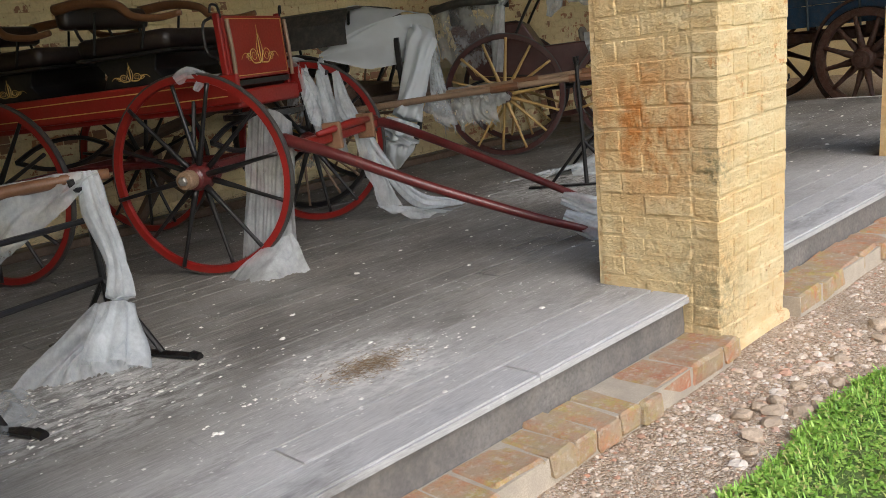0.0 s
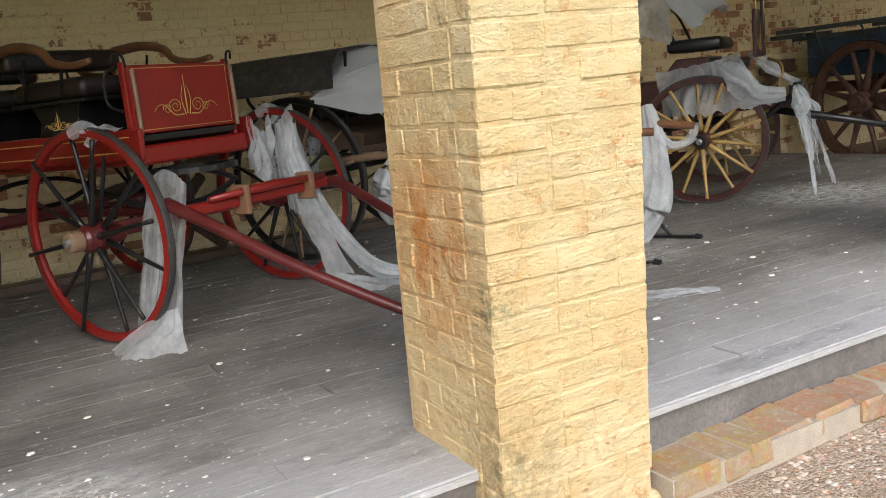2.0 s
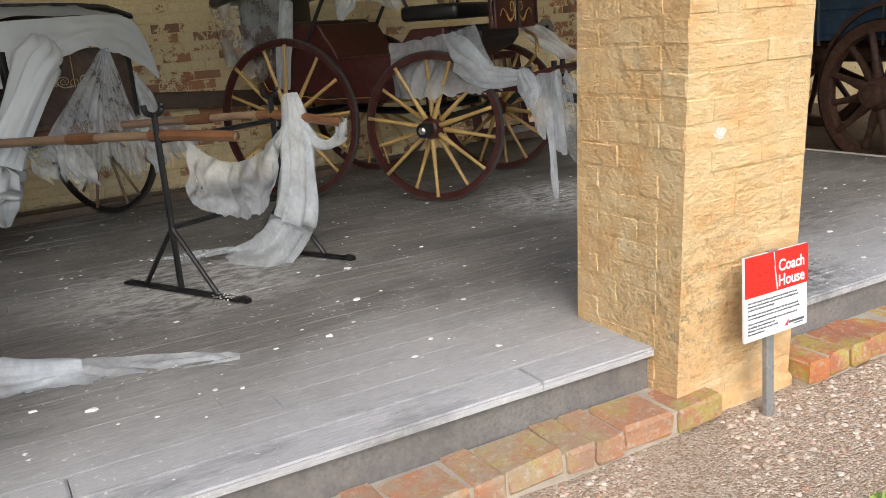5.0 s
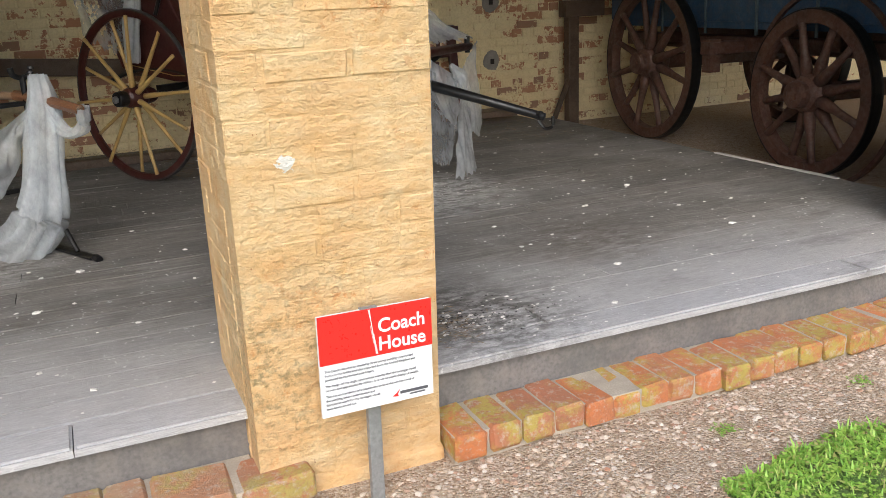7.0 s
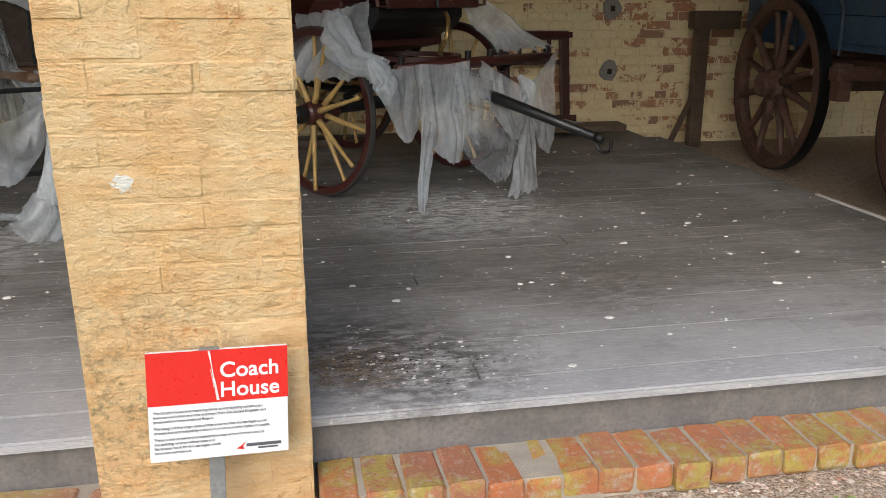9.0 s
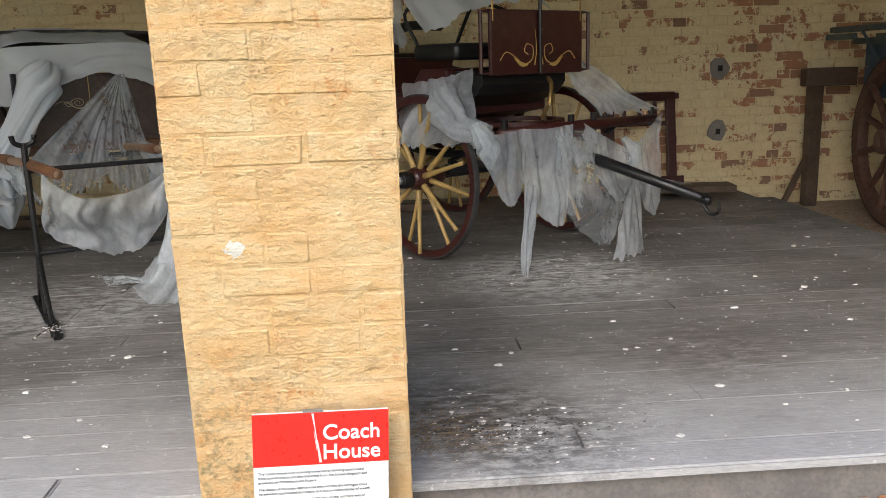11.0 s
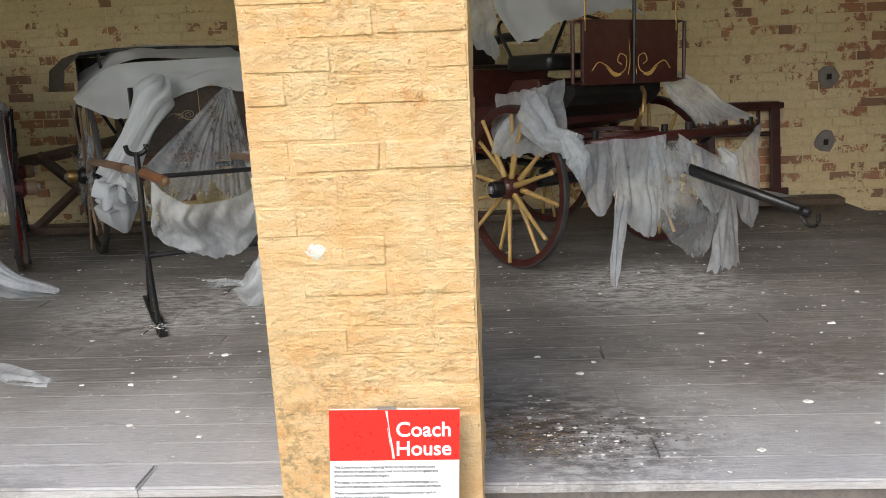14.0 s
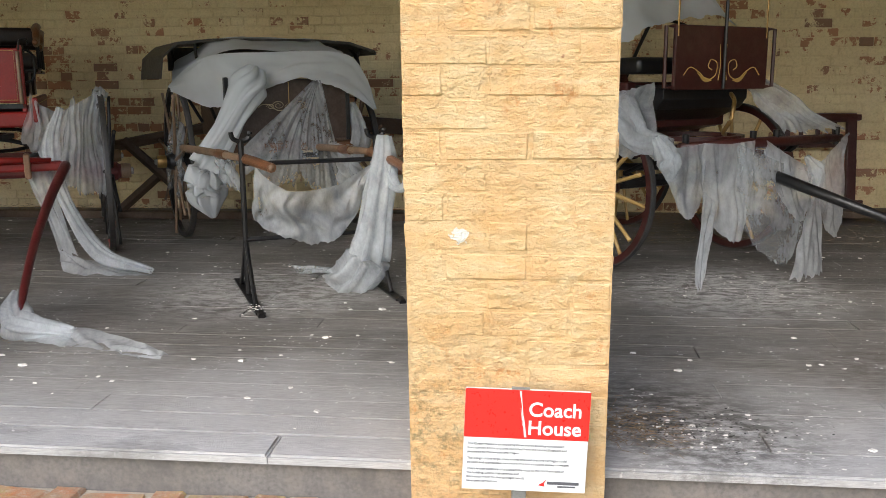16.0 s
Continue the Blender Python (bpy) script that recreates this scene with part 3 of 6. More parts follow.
tagged(fascia, "grey weathered riser board below the deck edge", "trim", kind="structure")

back = part("wall_back", Shape().box((3.4, 0.20, 1.7), (19.4, 0.30, 3.6)), BACKWALL, m=WALL)
tagged(back, "old brick wall with flaking yellow paint and bare red bricks", "wall", kind="structure")
# out-of-view end wall, set this close to hold back light from the left
wl = part("wall_left", Shape().box((-3.05, 2.95, 1.7), (0.3, 4.9, 3.6)), BACKWALL)
tagged(wl, "unseen yellow painted brick end wall", "wall", kind="structure")
wr = part("wall_right", Shape().box((12.9, 2.6, 1.7), (0.3, 6.0, 3.6)), BACKWALL)
tagged(wr, "unseen yellow painted brick end wall", "wall", kind="structure")
# ceiling out of view, added to close the room and bounce light down
ceil = Shape().box((3.4, 2.9, 3.53), (19.0, 5.4, 0.06))
for i in range(15):
    ceil.box((-5.4 + i * 1.25, 2.9, 3.41), (0.09, 5.0, 0.18))
tagged(part("ceiling", ceil, CEIL), "unseen pale boarded ceiling on timber joists, bouncing light inside", "ceiling", kind="structure")


def arch_wall():
    """The unseen front wall over the pillars: segmental arches, with the outer bays filled."""
    s = Shape()
    for x0, x1 in BAYS:
        # solid infill of the outer bays, added to cut the light inside
        if x0 > 6.5 or x0 < -3.5:
            s.box(((x0 + x1) / 2, 0.135, 2.3), (x1 - x0, 0.40, 4.6))
            continue
        for k in range(16):
            u0, u1 = k / 16, (k + 1) / 16
            h = [2.65 + 0.50 * math.sqrt(max(0, 1 - (2 * u - 1) ** 2)) for u in (u0, u1)]
            xa, xb = x0 + (x1 - x0) * u0, x0 + (x1 - x0) * u1
            s.plate([(xa, h[0]), (xb, h[1]), (xb, 4.6), (xa, 4.6)], -0.26, 0.30)
    for x in PILLARS:
        s.box((x + 0.285, 0.02, 3.625), (0.57, 0.57, 1.95))
    return s


PILLARS = [-6.33, -3.165, 0.0, 3.165, 6.33, 9.50]
BAYS = [(a + 0.57, b) for a, b in zip(PILLARS, PILLARS[1:])]
tagged(part("wall_front", arch_wall(), YELLOW), "unseen yellow painted brick wall over the arches, outer bays blocked", "wall", kind="structure")


# ---- carriages ----
def spring(parent, x, y, z, half, rise, material):
    """One elliptic leaf spring lying along y."""
    s = Shape()
    for k in (-1, 1):
        s.tube(curve_pts([(x, y - half, z), (x, y - half * 0.5, z + k * rise * 0.8), (x, y, z + k * rise), (x, y + half * 0.5, z + k * rise * 0.8), (x, y + half, z)], 4), 0.016, 6)
    return part("leaf_spring", s, material, parent)


def side_spring(parent, x, y, z, half, rise, material):
    s = Shape()
    for k in (-1, 1):
        s.tube(curve_pts([(x - half, y, z), (x - half * 0.5, y, z + k * rise * 0.8), (x, y, z + k * rise), (x + half * 0.5, y, z + k * rise * 0.8), (x + half, y, z)], 4), 0.015, 6)
    return part("leaf_spring", s, material, parent)


def red_carriage():
    c = empty("horse_carriage", pose(-0.068, 2.69, DECK, 0, 0, -61), "four-wheeled open carriage with red wheels and black seats, shafts lowered", "carriage")
    rr, wb = 0.555, 1.37
    for x, y in ((-0.12, -0.585), (-0.12, 0.78), (-0.12 - wb, -0.64), (-0.12 - wb, 0.78)):
        m = pose(x, y, rr, 0, 11 * (x - y), 0 if y < 0 else 180)
        wheel(c, m, rr, 12, RED, BLACK, TYRE, SHAFT, PALEWOOD, rim=0.048, hub=0.075, spoke_r=0.0125)
    for x in (-0.12, -0.12 - wb):
        part("axle", Shape().tube([(x, -0.58, rr), (x, 0.78, rr)], 0.022, 8).box((x, 0, rr + 0.03), (0.05, 1.0, 0.05)), SHAFT, c, smooth=False)
        spring(c, x, 0, rr + 0.16, 0.42, 0.09, BLACK)
    part("reach_pole", Shape().tube([(0.05, 0, rr + 0.03), (-0.12 - wb, 0, rr + 0.03)], 0.025, 8), SHAFT, c)
    part("turntable", Shape().lathe([(0.2, -0.015), (0.24, -0.015), (0.24, 0.015), (0.2, 0.015)], 30, pose(0, 0, rr + 0.27, 90), closed=True), BLACK, c)
    # body tray and red side sills with a gilt line
    part("body", Shape().box((-0.93, 0, 0.93), (2.0, 0.74, 0.1), bevel=0.015), RED, c, wear=0.006)
    for y in (-0.385, 0.385):
        s = part("side_sill", Shape().box((-0.93, y, 0.99), (2.05, 0.035, 0.16), bevel=0.01), RED, c)
        for z in (0.955, 1.03):
            part("gilt_line", Shape().box((-0.93, y + math.copysign(0.0185, y), z), (1.9, 0.003, 0.006)), GOLD, s)
    # black seat risers with cut-away shape, cushions and rolled backs
    for x0 in (-0.62, -1.5):
        r = part("seat_box", Shape().plate([(x0 - 0.20, 1.07), (x0 + 0.24, 1.07), (x0 + 0.17, 1.15), (x0 + 0.20, 1.25), (x0 - 0.24, 1.25), (x0 - 0.16, 1.15)], -0.34, 0.34), BLACK, c, wear=0.008)
        scroll(r, pose(x0, -0.343, 1.10), 0.26, 0.10)
        part("seat_cushion", Shape().box((x0 + 0.02, 0, 1.31), (0.62, 0.80, 0.11), bevel=0.04), LEATHER, c, smooth=True)
        part("cushion_board", Shape().box((x0 + 0.02, 0, 1.246), (0.64, 0.82, 0.02), bevel=0.006), BLACK, c)
        b = part("backrest", Shape().box((x0 - 0.36, 0, 1.50), (0.09, 0.78, 0.13), bevel=0.035), LEATHER, c, smooth=True)
        for y in (-0.3, 0, 0.3):
            part("back_iron", Shape().tube([(x0 - 0.25, y, 1.26), (x0 - 0.33, y, 1.4), (x0 - 0.36, y, 1.5)], 0.009, 6), IRON, b)
        for y in (-0.41, 0.41):
            a = part("arm_rail", Shape().tube(curve_pts([(x0 - 0.38, y * 0.95, 1.55), (x0 - 0.15, y, 1.56), (x0 + 0.05, y, 1.52), (x0 + 0.14, y, 1.45), (x0 + 0.30, y, 1.42), (x0 + 0.45, y, 1.43)], 5), [0.032 - 0.0006 * i for i in range(26)], 10), WOOD, c, smooth=True)
            for dx in (-0.1, 0.22):
                part("arm_iron", Shape().tube([(x0 + dx - 0.06, y, 1.27), (x0 + dx, y, 1.5 if dx < 0 else 1.43)], 0.008, 6), IRON, a)
    # dash panel with gilt scroll, side posts and lamp irons
    d = part("dashboard", Shape().box((0.04, -0.03, 1.21), (0.025, 0.68, 0.345), bevel=0.008), RED, c)
    scroll(d, pose(0.0565, -0.03, 1.11, 0, 0, 90), 0.44, 0.20)
    for pts in ([(-0.345, 1.055), (0.285, 1.055), (0.285, 1.365), (-0.345, 1.365), (-0.345, 1.055)],):
        part("gilt_line", Shape().tube([(0.054, y, z) for y, z in pts], 0.0025, 4), GOLD, d)
    for y in (-0.375, 0.32):
        part("dash_post", Shape().box((0.02, y, 1.17), (0.04, 0.03, 0.46), bevel=0.008), RED, c)
        part("lamp_iron", Shape().tube(curve_pts([(0.07, y * 0.96, 1.03), (0.075, y * 0.96, 1.20), (0.07, y * 0.96, 1.36)], 6), 0.012, 7), PALEWOOD, c, smooth=True)
        part("rein_hook", Shape().tube(curve_pts([(0.04, y * 0.98, 1.37), (0.04, y * 1.02, 1.43), (0.03, y * 1.14, 1.44), (0.02, y * 1.16, 1.40)], 5), 0.007, 6), IRON, c, smooth=True)
        part("dash_handle", Shape().tube(curve_pts([(0, y * 1.05, 1.16), (-0.02, y * 1.22, 1.20), (-0.02, y * 1.22, 1.34), (0, y * 1.05, 1.38)], 4), 0.008, 6), IRON, c)
    part("toe_board", Shape().plate([(-0.3, 0.90), (0.04, 1.00), (0.04, 1.03), (-0.3, 0.94)], -0.33, 0.33), BLACK, c)
    part("foot_step", Shape().tube([(-0.2, -0.40, 0.95), (-0.22, -0.48, 0.62), (-0.22, -0.50, 0.55)], 0.012, 6).box((-0.22, -0.53, 0.55), (0.14, 0.12, 0.012)), IRON, c)
    # cross bar and lowered shafts
    part("shaft_bar", Shape().box((0.47, -0.01, 0.66), (0.07, 1.06, 0.06), bevel=0.015), RED, c)
    part("swingle_tree", Shape().tube([(0.52, -0.40, 0.70), (0.53, 0.05, 0.71), (0.52, 0.46, 0.70)], [0.014, 0.026, 0.014], 8), RED, c, smooth=True)
    for y in (-0.17, 0.325):
        part("leather_strap", Shape().box((0.50, y, 0.665), (0.11, 0.035, 0.15), bevel=0.008), STRAP, c)
    inv = c.matrix_basis.inverted()
    near = [inv @ Vector(p) for p in ((-0.35, 2.10, 1.00), (-0.22, 1.86, 0.90), (0.07, 1.48, 0.68), (0.42, 1.10, 0.46), (0.66, 0.88, 0.335))]
    far = [inv @ Vector(p) for p in ((0.62, 2.55, 0.95), (0.67, 2.44, 0.94), (0.78, 2.06, 0.79), (0.92, 1.64, 0.60), (1.09, 1.21, 0.385))]
    for line in (near, far):
        s = part("shaft", Shape().tube(curve_pts(line, 6), [0.034 - 0.0006 * i for i in range(25)], 10), SHAFT, c, smooth=True)
    return c


red_carriage()


def covered_buggy():
    c = empty("covered_buggy", pose(1.45, 4.08, DECK, 0, 0, -57.5), "old two-wheeled covered buggy with dark hood, draped in white sheeting", "carriage")
    t, r = 0.69, 0.58
    for y in (-t, t):
        wheel(c, pose(0, y, r, 0, 7 + 9 * y, 0 if y < 0 else 180), r, 14, BLACK, PALEWOOD, TYRE, BLACK, BRASS, rim=0.04, hub=0.07, spoke_r=0.011)
    part("axle", Shape().tube([(0, -t, r), (0, t, r)], 0.02, 8), BLACK, c)
    for y in (-0.42, 0.42):
        side_spring(c, 0.0, y, r + 0.09, 0.42, 0.07, BLACK)
    part("body", Shape().plate([(-0.45, 0.75), (0.40, 0.75), (0.42, 0.86), (0.1, 0.9), (-0.1, 1.12), (-0.5, 1.14)], -0.42, 0.42), OLDWOOD, c, wear=0.008)
    f = part("dashboard", Shape().box((0.77, -0.06, 0.97), (0.03, 0.86, 0.42), bevel=0.008), plain("dusty_brown_panel", (0.055, 0.032, 0.022), 0.5, dirt=0.4), c)
    scroll(f, pose(0.787, -0.06, 0.96, 0, 0, 90), 0.44, 0.15, plain("pale_gilt_line", (0.52, 0.43, 0.27), 0.5), 0.4)
    for y in (-0.49, 0.37):
        part("panel_frame", Shape().box((0.775, y, 0.97), (0.04, 0.03, 0.44), bevel=0.004), BLACK, f)
    part("panel_line", Shape().box((0.7865, -0.06, 1.06), (0.003, 0.004, 0.20)), GOLD, f)
    part("toe_board", Shape().plate([(0.30, 0.72), (0.78, 0.74), (0.78, 0.78), (0.30, 0.77)], -0.44, 0.40), OLDWOOD, c, wear=0.005)
    part("cross_bar", Shape().box((0.72, 0, 0.71), (0.06, 1.05, 0.06), bevel=0.01), WOOD, c)
    part("seat_cushion", Shape().box((-0.15, 0, 1.02), (0.45, 0.8, 0.10), bevel=0.035), LEATHER, c, smooth=True)
    # flat hood with drooping ends on four posts
    hood = Shape()
    line = [(-0.86, 1.20), (-0.84, 1.34), (-0.74, 1.43), (-0.50, 1.455), (-0.2, 1.46), (0.25, 1.46), (0.50, 1.445), (0.70, 1.385), (0.71, 1.37)]
    outline = [(y, z) for y, z in line] + [(y, z - 0.018) for y, z in reversed(line)]
    hood.plate([(x, z) for x, z in outline], -0.52, 0.50)
    part("hood", hood, HOOD, c, m=pose(0, 0, 0, 0, 0, 90), wear=0.006)
    part("hood_valance", Shape().box((-0.50, -0.05, 1.34), (0.02, 1.2, 0.18), bevel=0.006), HOOD, c)
    for x, y in ((0.48, -0.62), (0.46, 0.60), (-0.48, -0.62), (-0.48, 0.60)):
        part("hood_post", Shape().tube([(x * 0.6, y * 0.72, 0.85), (x * 0.9, y * 0.95, 1.15), (x, y, 1.42)], 0.013, 7), BLACK, c)
    part("hood_hoop", Shape().tube(curve_pts([(0.35, 0.52, 0.80), (0.45, 0.58, 1.10), (0.40, 0.60, 1.32), (0.2, 0.6, 1.42)], 5), 0.017, 7), BLACK, c, smooth=True)
    inv = c.matrix_basis.inverted()
    for line, tip in ((((1.06, 3.33, 1.00), (1.36, 2.90, 1.02), (1.70, 2.36, 1.04), (2.00, 1.92, 1.05), (2.24, 1.58, 1.04)), 1), (((1.72, 3.72, 0.99), (2.05, 3.3, 1.01), (2.36, 2.72, 1.04), (2.63, 2.28, 1.055), (2.86, 1.88, 1.01)), 2)):
        pts = curve_pts([inv @ Vector(p) for p in line], 6)
        s = part("shaft", Shape().tube(pts, [0.027 - 0.0004 * i for i in range(25)], 9), PALEWOOD, c, smooth=True)
        part("shaft_sleeve", Shape().tube(pts[11:14], 0.0285, 9), WOOD, s)
        part("shaft_tip", Shape().tube(pts[17:25], [0.0285 - 0.0006 * i for i in range(8)], 9), WOOD, s)
    return c


covered_buggy()


def maroon_carriage():
    c = empty("horse_carriage", pose(4.395, 3.20, DECK, 0, 0, -54), "maroon four-wheeled carriage with yellow spokes, wrapped in torn plastic", "carriage")
    t, rf, rb, wb = 0.60, 0.50, 0.575, 1.14
    for x, y, r, n in ((0, -t, rf, 14), (0, t, rf, 14), (-wb, -t, rb, 14), (-wb, t, rb, 14)):
        wheel(c, pose(x, y, r, 0, 13 * x + 5 * y, 0 if y < 0 else 180), r, n, MAROON, YSPOKE, TYRE, MAROON, IRON, rim=0.05, hub=0.075, spoke_r=0.0135)
    for x, r in ((0, rf), (-wb, rb)):
        part("axle", Shape().tube([(x, -t, r), (x, t, r)], 0.022, 8).box((x, 0, r + 0.03), (0.05, 0.8, 0.05)), BLACK, c)
    part("turntable", Shape().lathe([(0.26, -0.014), (0.31, -0.014), (0.31, 0.014), (0.26, 0.014)], 36, pose(0.14, 0.06, 0.80, 90), closed=True), MAROON, c)
    part("fore_carriage_bar", Shape().box((0.12, 0, 0.72), (0.07, 0.9, 0.06), bevel=0.012).box((0.36, -0.10, 0.70), (0.66, 0.05, 0.05)).box((0.36, 0.30, 0.70), (0.66, 0.05, 0.05)), MAROON, c, wear=0.005)
    spring(c, 0.02, 0, 0.58, 0.40, 0.07, BLACK)
    side_spring(c, -wb, -0.42, 0.66, 0.45, 0.08, BLACK)
    side_spring(c, -wb, 0.42, 0.66, 0.45, 0.08, BLACK)
    part("reach_pole", Shape().tube(curve_pts([(0.1, 0, 0.62), (-0.5, 0, 0.56), (-wb, 0, 0.6)], 5), 0.026, 8), BLACK, c)
    # coach body: low door well, rear seat with curved sides, front boot and driver's seat
    side = [(-1.55, 0.98), (-1.45, 0.74), (-0.95, 0.66), (-0.45, 0.66), (-0.30, 0.80), (0.05, 0.86), (0.05, 1.14), (-0.2, 1.14), (-0.34, 0.98), (-0.78, 0.98), (-0.92, 1.22), (-1.62, 1.27)]
    b = part("body", Shape().plate(side, -0.43, 0.43), MAROON, c, wear=0.012)
    part("gilt_line", Shape().tube([(x, -0.433, z) for x, z in ((-1.5, 0.97), (-1.41, 0.78), (-0.94, 0.70), (-0.5, 0.70))], 0.003, 4), GOLD, b)
    part("rear_cushion", Shape().box((-1.2, 0, 1.20), (0.5, 0.78, 0.10), bevel=0.035), LEATHER, c, smooth=True)
    part("seat_back", Shape().box((-1.56, 0, 1.36), (0.10, 0.84, 0.26), bevel=0.03), BLACK, c, smooth=True)
    part("driver_seat", Shape().box((-0.06, 0, 1.24), (0.42, 0.86, 0.10), bevel=0.03), BLACK, c, smooth=True)
    part("boot", Shape().plate([(-0.1, 0.84), (0.24, 0.98), (0.29, 1.04), (0.29, 1.10), (-0.1, 1.14)], -0.36, 0.36), BLACK, c, wear=0.006)
    part("seat_rail", Shape().tube(curve_pts([(-0.2, -0.44, 1.28), (-0.3, -0.44, 1.5), (-0.3, 0, 1.56), (-0.3, 0.44, 1.5), (-0.2, 0.44, 1.28)], 6), 0.011, 7), IRON, c)
    # folded hood bows behind
    h = part("folded_hood", Shape().tube(curve_pts([(-1.75, -0.50, 1.43), (-1.5, -0.52, 1.47), (-1.12, -0.50, 1.45)], 6), 0.05, 10, 0.75).tube(curve_pts([(-1.75, 0.50, 1.43), (-1.5, 0.52, 1.47), (-1.12, 0.50, 1.45)], 6), 0.05, 10, 0.75).box((-1.66, 0, 1.45), (0.26, 1.0, 0.07), bevel=0.03), HOOD, c, smooth=True)
    for y in (-0.47, 0.47):
        part("hood_bow", Shape().tube(curve_pts([(-1.0, y, 1.1), (-0.86, y, 1.35), (-0.62, y, 1.72), (-0.5, y * 0.96, 1.95)], 5), 0.014, 7), BLACK, h)
    # dash
    dx, dy, dz = 0.40, -0.01, 1.28
    d = part("dashboard", Shape().box((dx, dy, dz), (0.025, 0.78, 0.37), bevel=0.008), MAROON, c)
    for k in (-1, 1):
        vine = Shape()
        vine.tube(curve_pts([(0, dy + k * 0.32, dz - 0.10), (0, dy + k * 0.27, dz - 0.055), (0, dy + k * 0.20, dz - 0.08), (0, dy + k * 0.13, dz - 0.125), (0, dy + k * 0.06, dz - 0.10), (0, dy + k * 0.05, dz - 0.03), (0, dy + k * 0.10, dz - 0.01), (0, dy + k * 0.12, dz - 0.05), (0, dy + k * 0.09, dz - 0.07)], 6), 0.0032, 5)
        vine.tube(curve_pts([(0, dy + k * 0.035, dz - 0.13), (0, dy + k * 0.02, dz - 0.04), (0, dy + k * 0.03, dz + 0.08)], 6), [0.004 - 0.00025 * i for i in range(13)], 5)
        vine.tube(curve_pts([(0, dy + k * 0.09, dz - 0.13), (0, dy + k * 0.15, dz - 0.125), (0, dy + k * 0.21, dz - 0.085)], 5), [0.003, 0.006, 0.010, 0.013, 0.014, 0.014, 0.012, 0.009, 0.006, 0.004, 0.002], 5, 0.2, (1, 0, 0))
        part("gilt_scroll", vine, GOLD, d, "gilt painted vine scroll", m=pose(dx + 0.0135, 0, 0))
    part("whip_socket", Shape().tube([(dx + 0.025, dy, 1.10), (dx + 0.025, dy, 1.53), (dx + 0.025, dy, 1.84)], [0.011, 0.011, 0.006], 7), BLACK, d)
    for k in (-1, 1):
        part("dash_frame", Shape().tube([(dx, dy + k * 0.39, 1.11), (dx, dy + k * 0.455, 1.11), (dx, dy + k * 0.455, 1.455), (dx, dy + k * 0.39, 1.455)], 0.012, 7), MAROON, d)
        part("lamp_iron", Shape().tube([(dx + 0.01, dy + k * 0.37, 1.40), (dx + 0.01, dy + k * 0.37, 1.86)], 0.006, 6), BRASS, d)
    part("brass_hook", Shape().tube(curve_pts([(0.46, 0.02, 1.07), (0.55, -0.05, 1.03), (0.57, -0.09, 0.93), (0.50, -0.07, 0.85), (0.45, 0.0, 0.83)], 5), 0.013, 8), BRASS, c, smooth=True)
    # splinter bar, its bolts and the drooping pole
    sp = part("splinter_bar", Shape().tube([(0.66, -0.58, 0.79), (0.66, 0.1, 0.79), (0.66, 0.80, 0.79)], [0.026, 0.034, 0.026], 10), MAROON, c, smooth=True)
    for y in (-0.54, 0.0, 0.20, 0.76):
        part("bar_bolt", Shape().tube([(0.66, y, 0.75), (0.66, y, 0.86)], [0.018, 0.02], 9), IRON, sp)
    for y in (-0.36, 0.42):
        part("futchell", Shape().tube([(0.64, y, 0.77), (0.45, y, 0.62)], 0.02, 7), IRON, c)
    p = part("carriage_pole", Shape().tube([(0.45, 0.12, 0.66), (0.8, 0.13, 0.58), (1.50, 0.16, 0.415)], [0.034, 0.034, 0.024], 10), BLACK, c, smooth=True)
    part("pole_hook", Shape().tube(curve_pts([(1.46, 0.16, 0.39), (1.50, 0.16, 0.35), (1.55, 0.16, 0.36), (1.555, 0.16, 0.42)], 4), 0.010, 6).lathe([(0.027, -0.012), (0.028, 0), (0.027, 0.012)], 12, pose(1.47, 0.158, 0.423, 0, 0, 90)), IRON, p)
    return c


maroon_carriage()


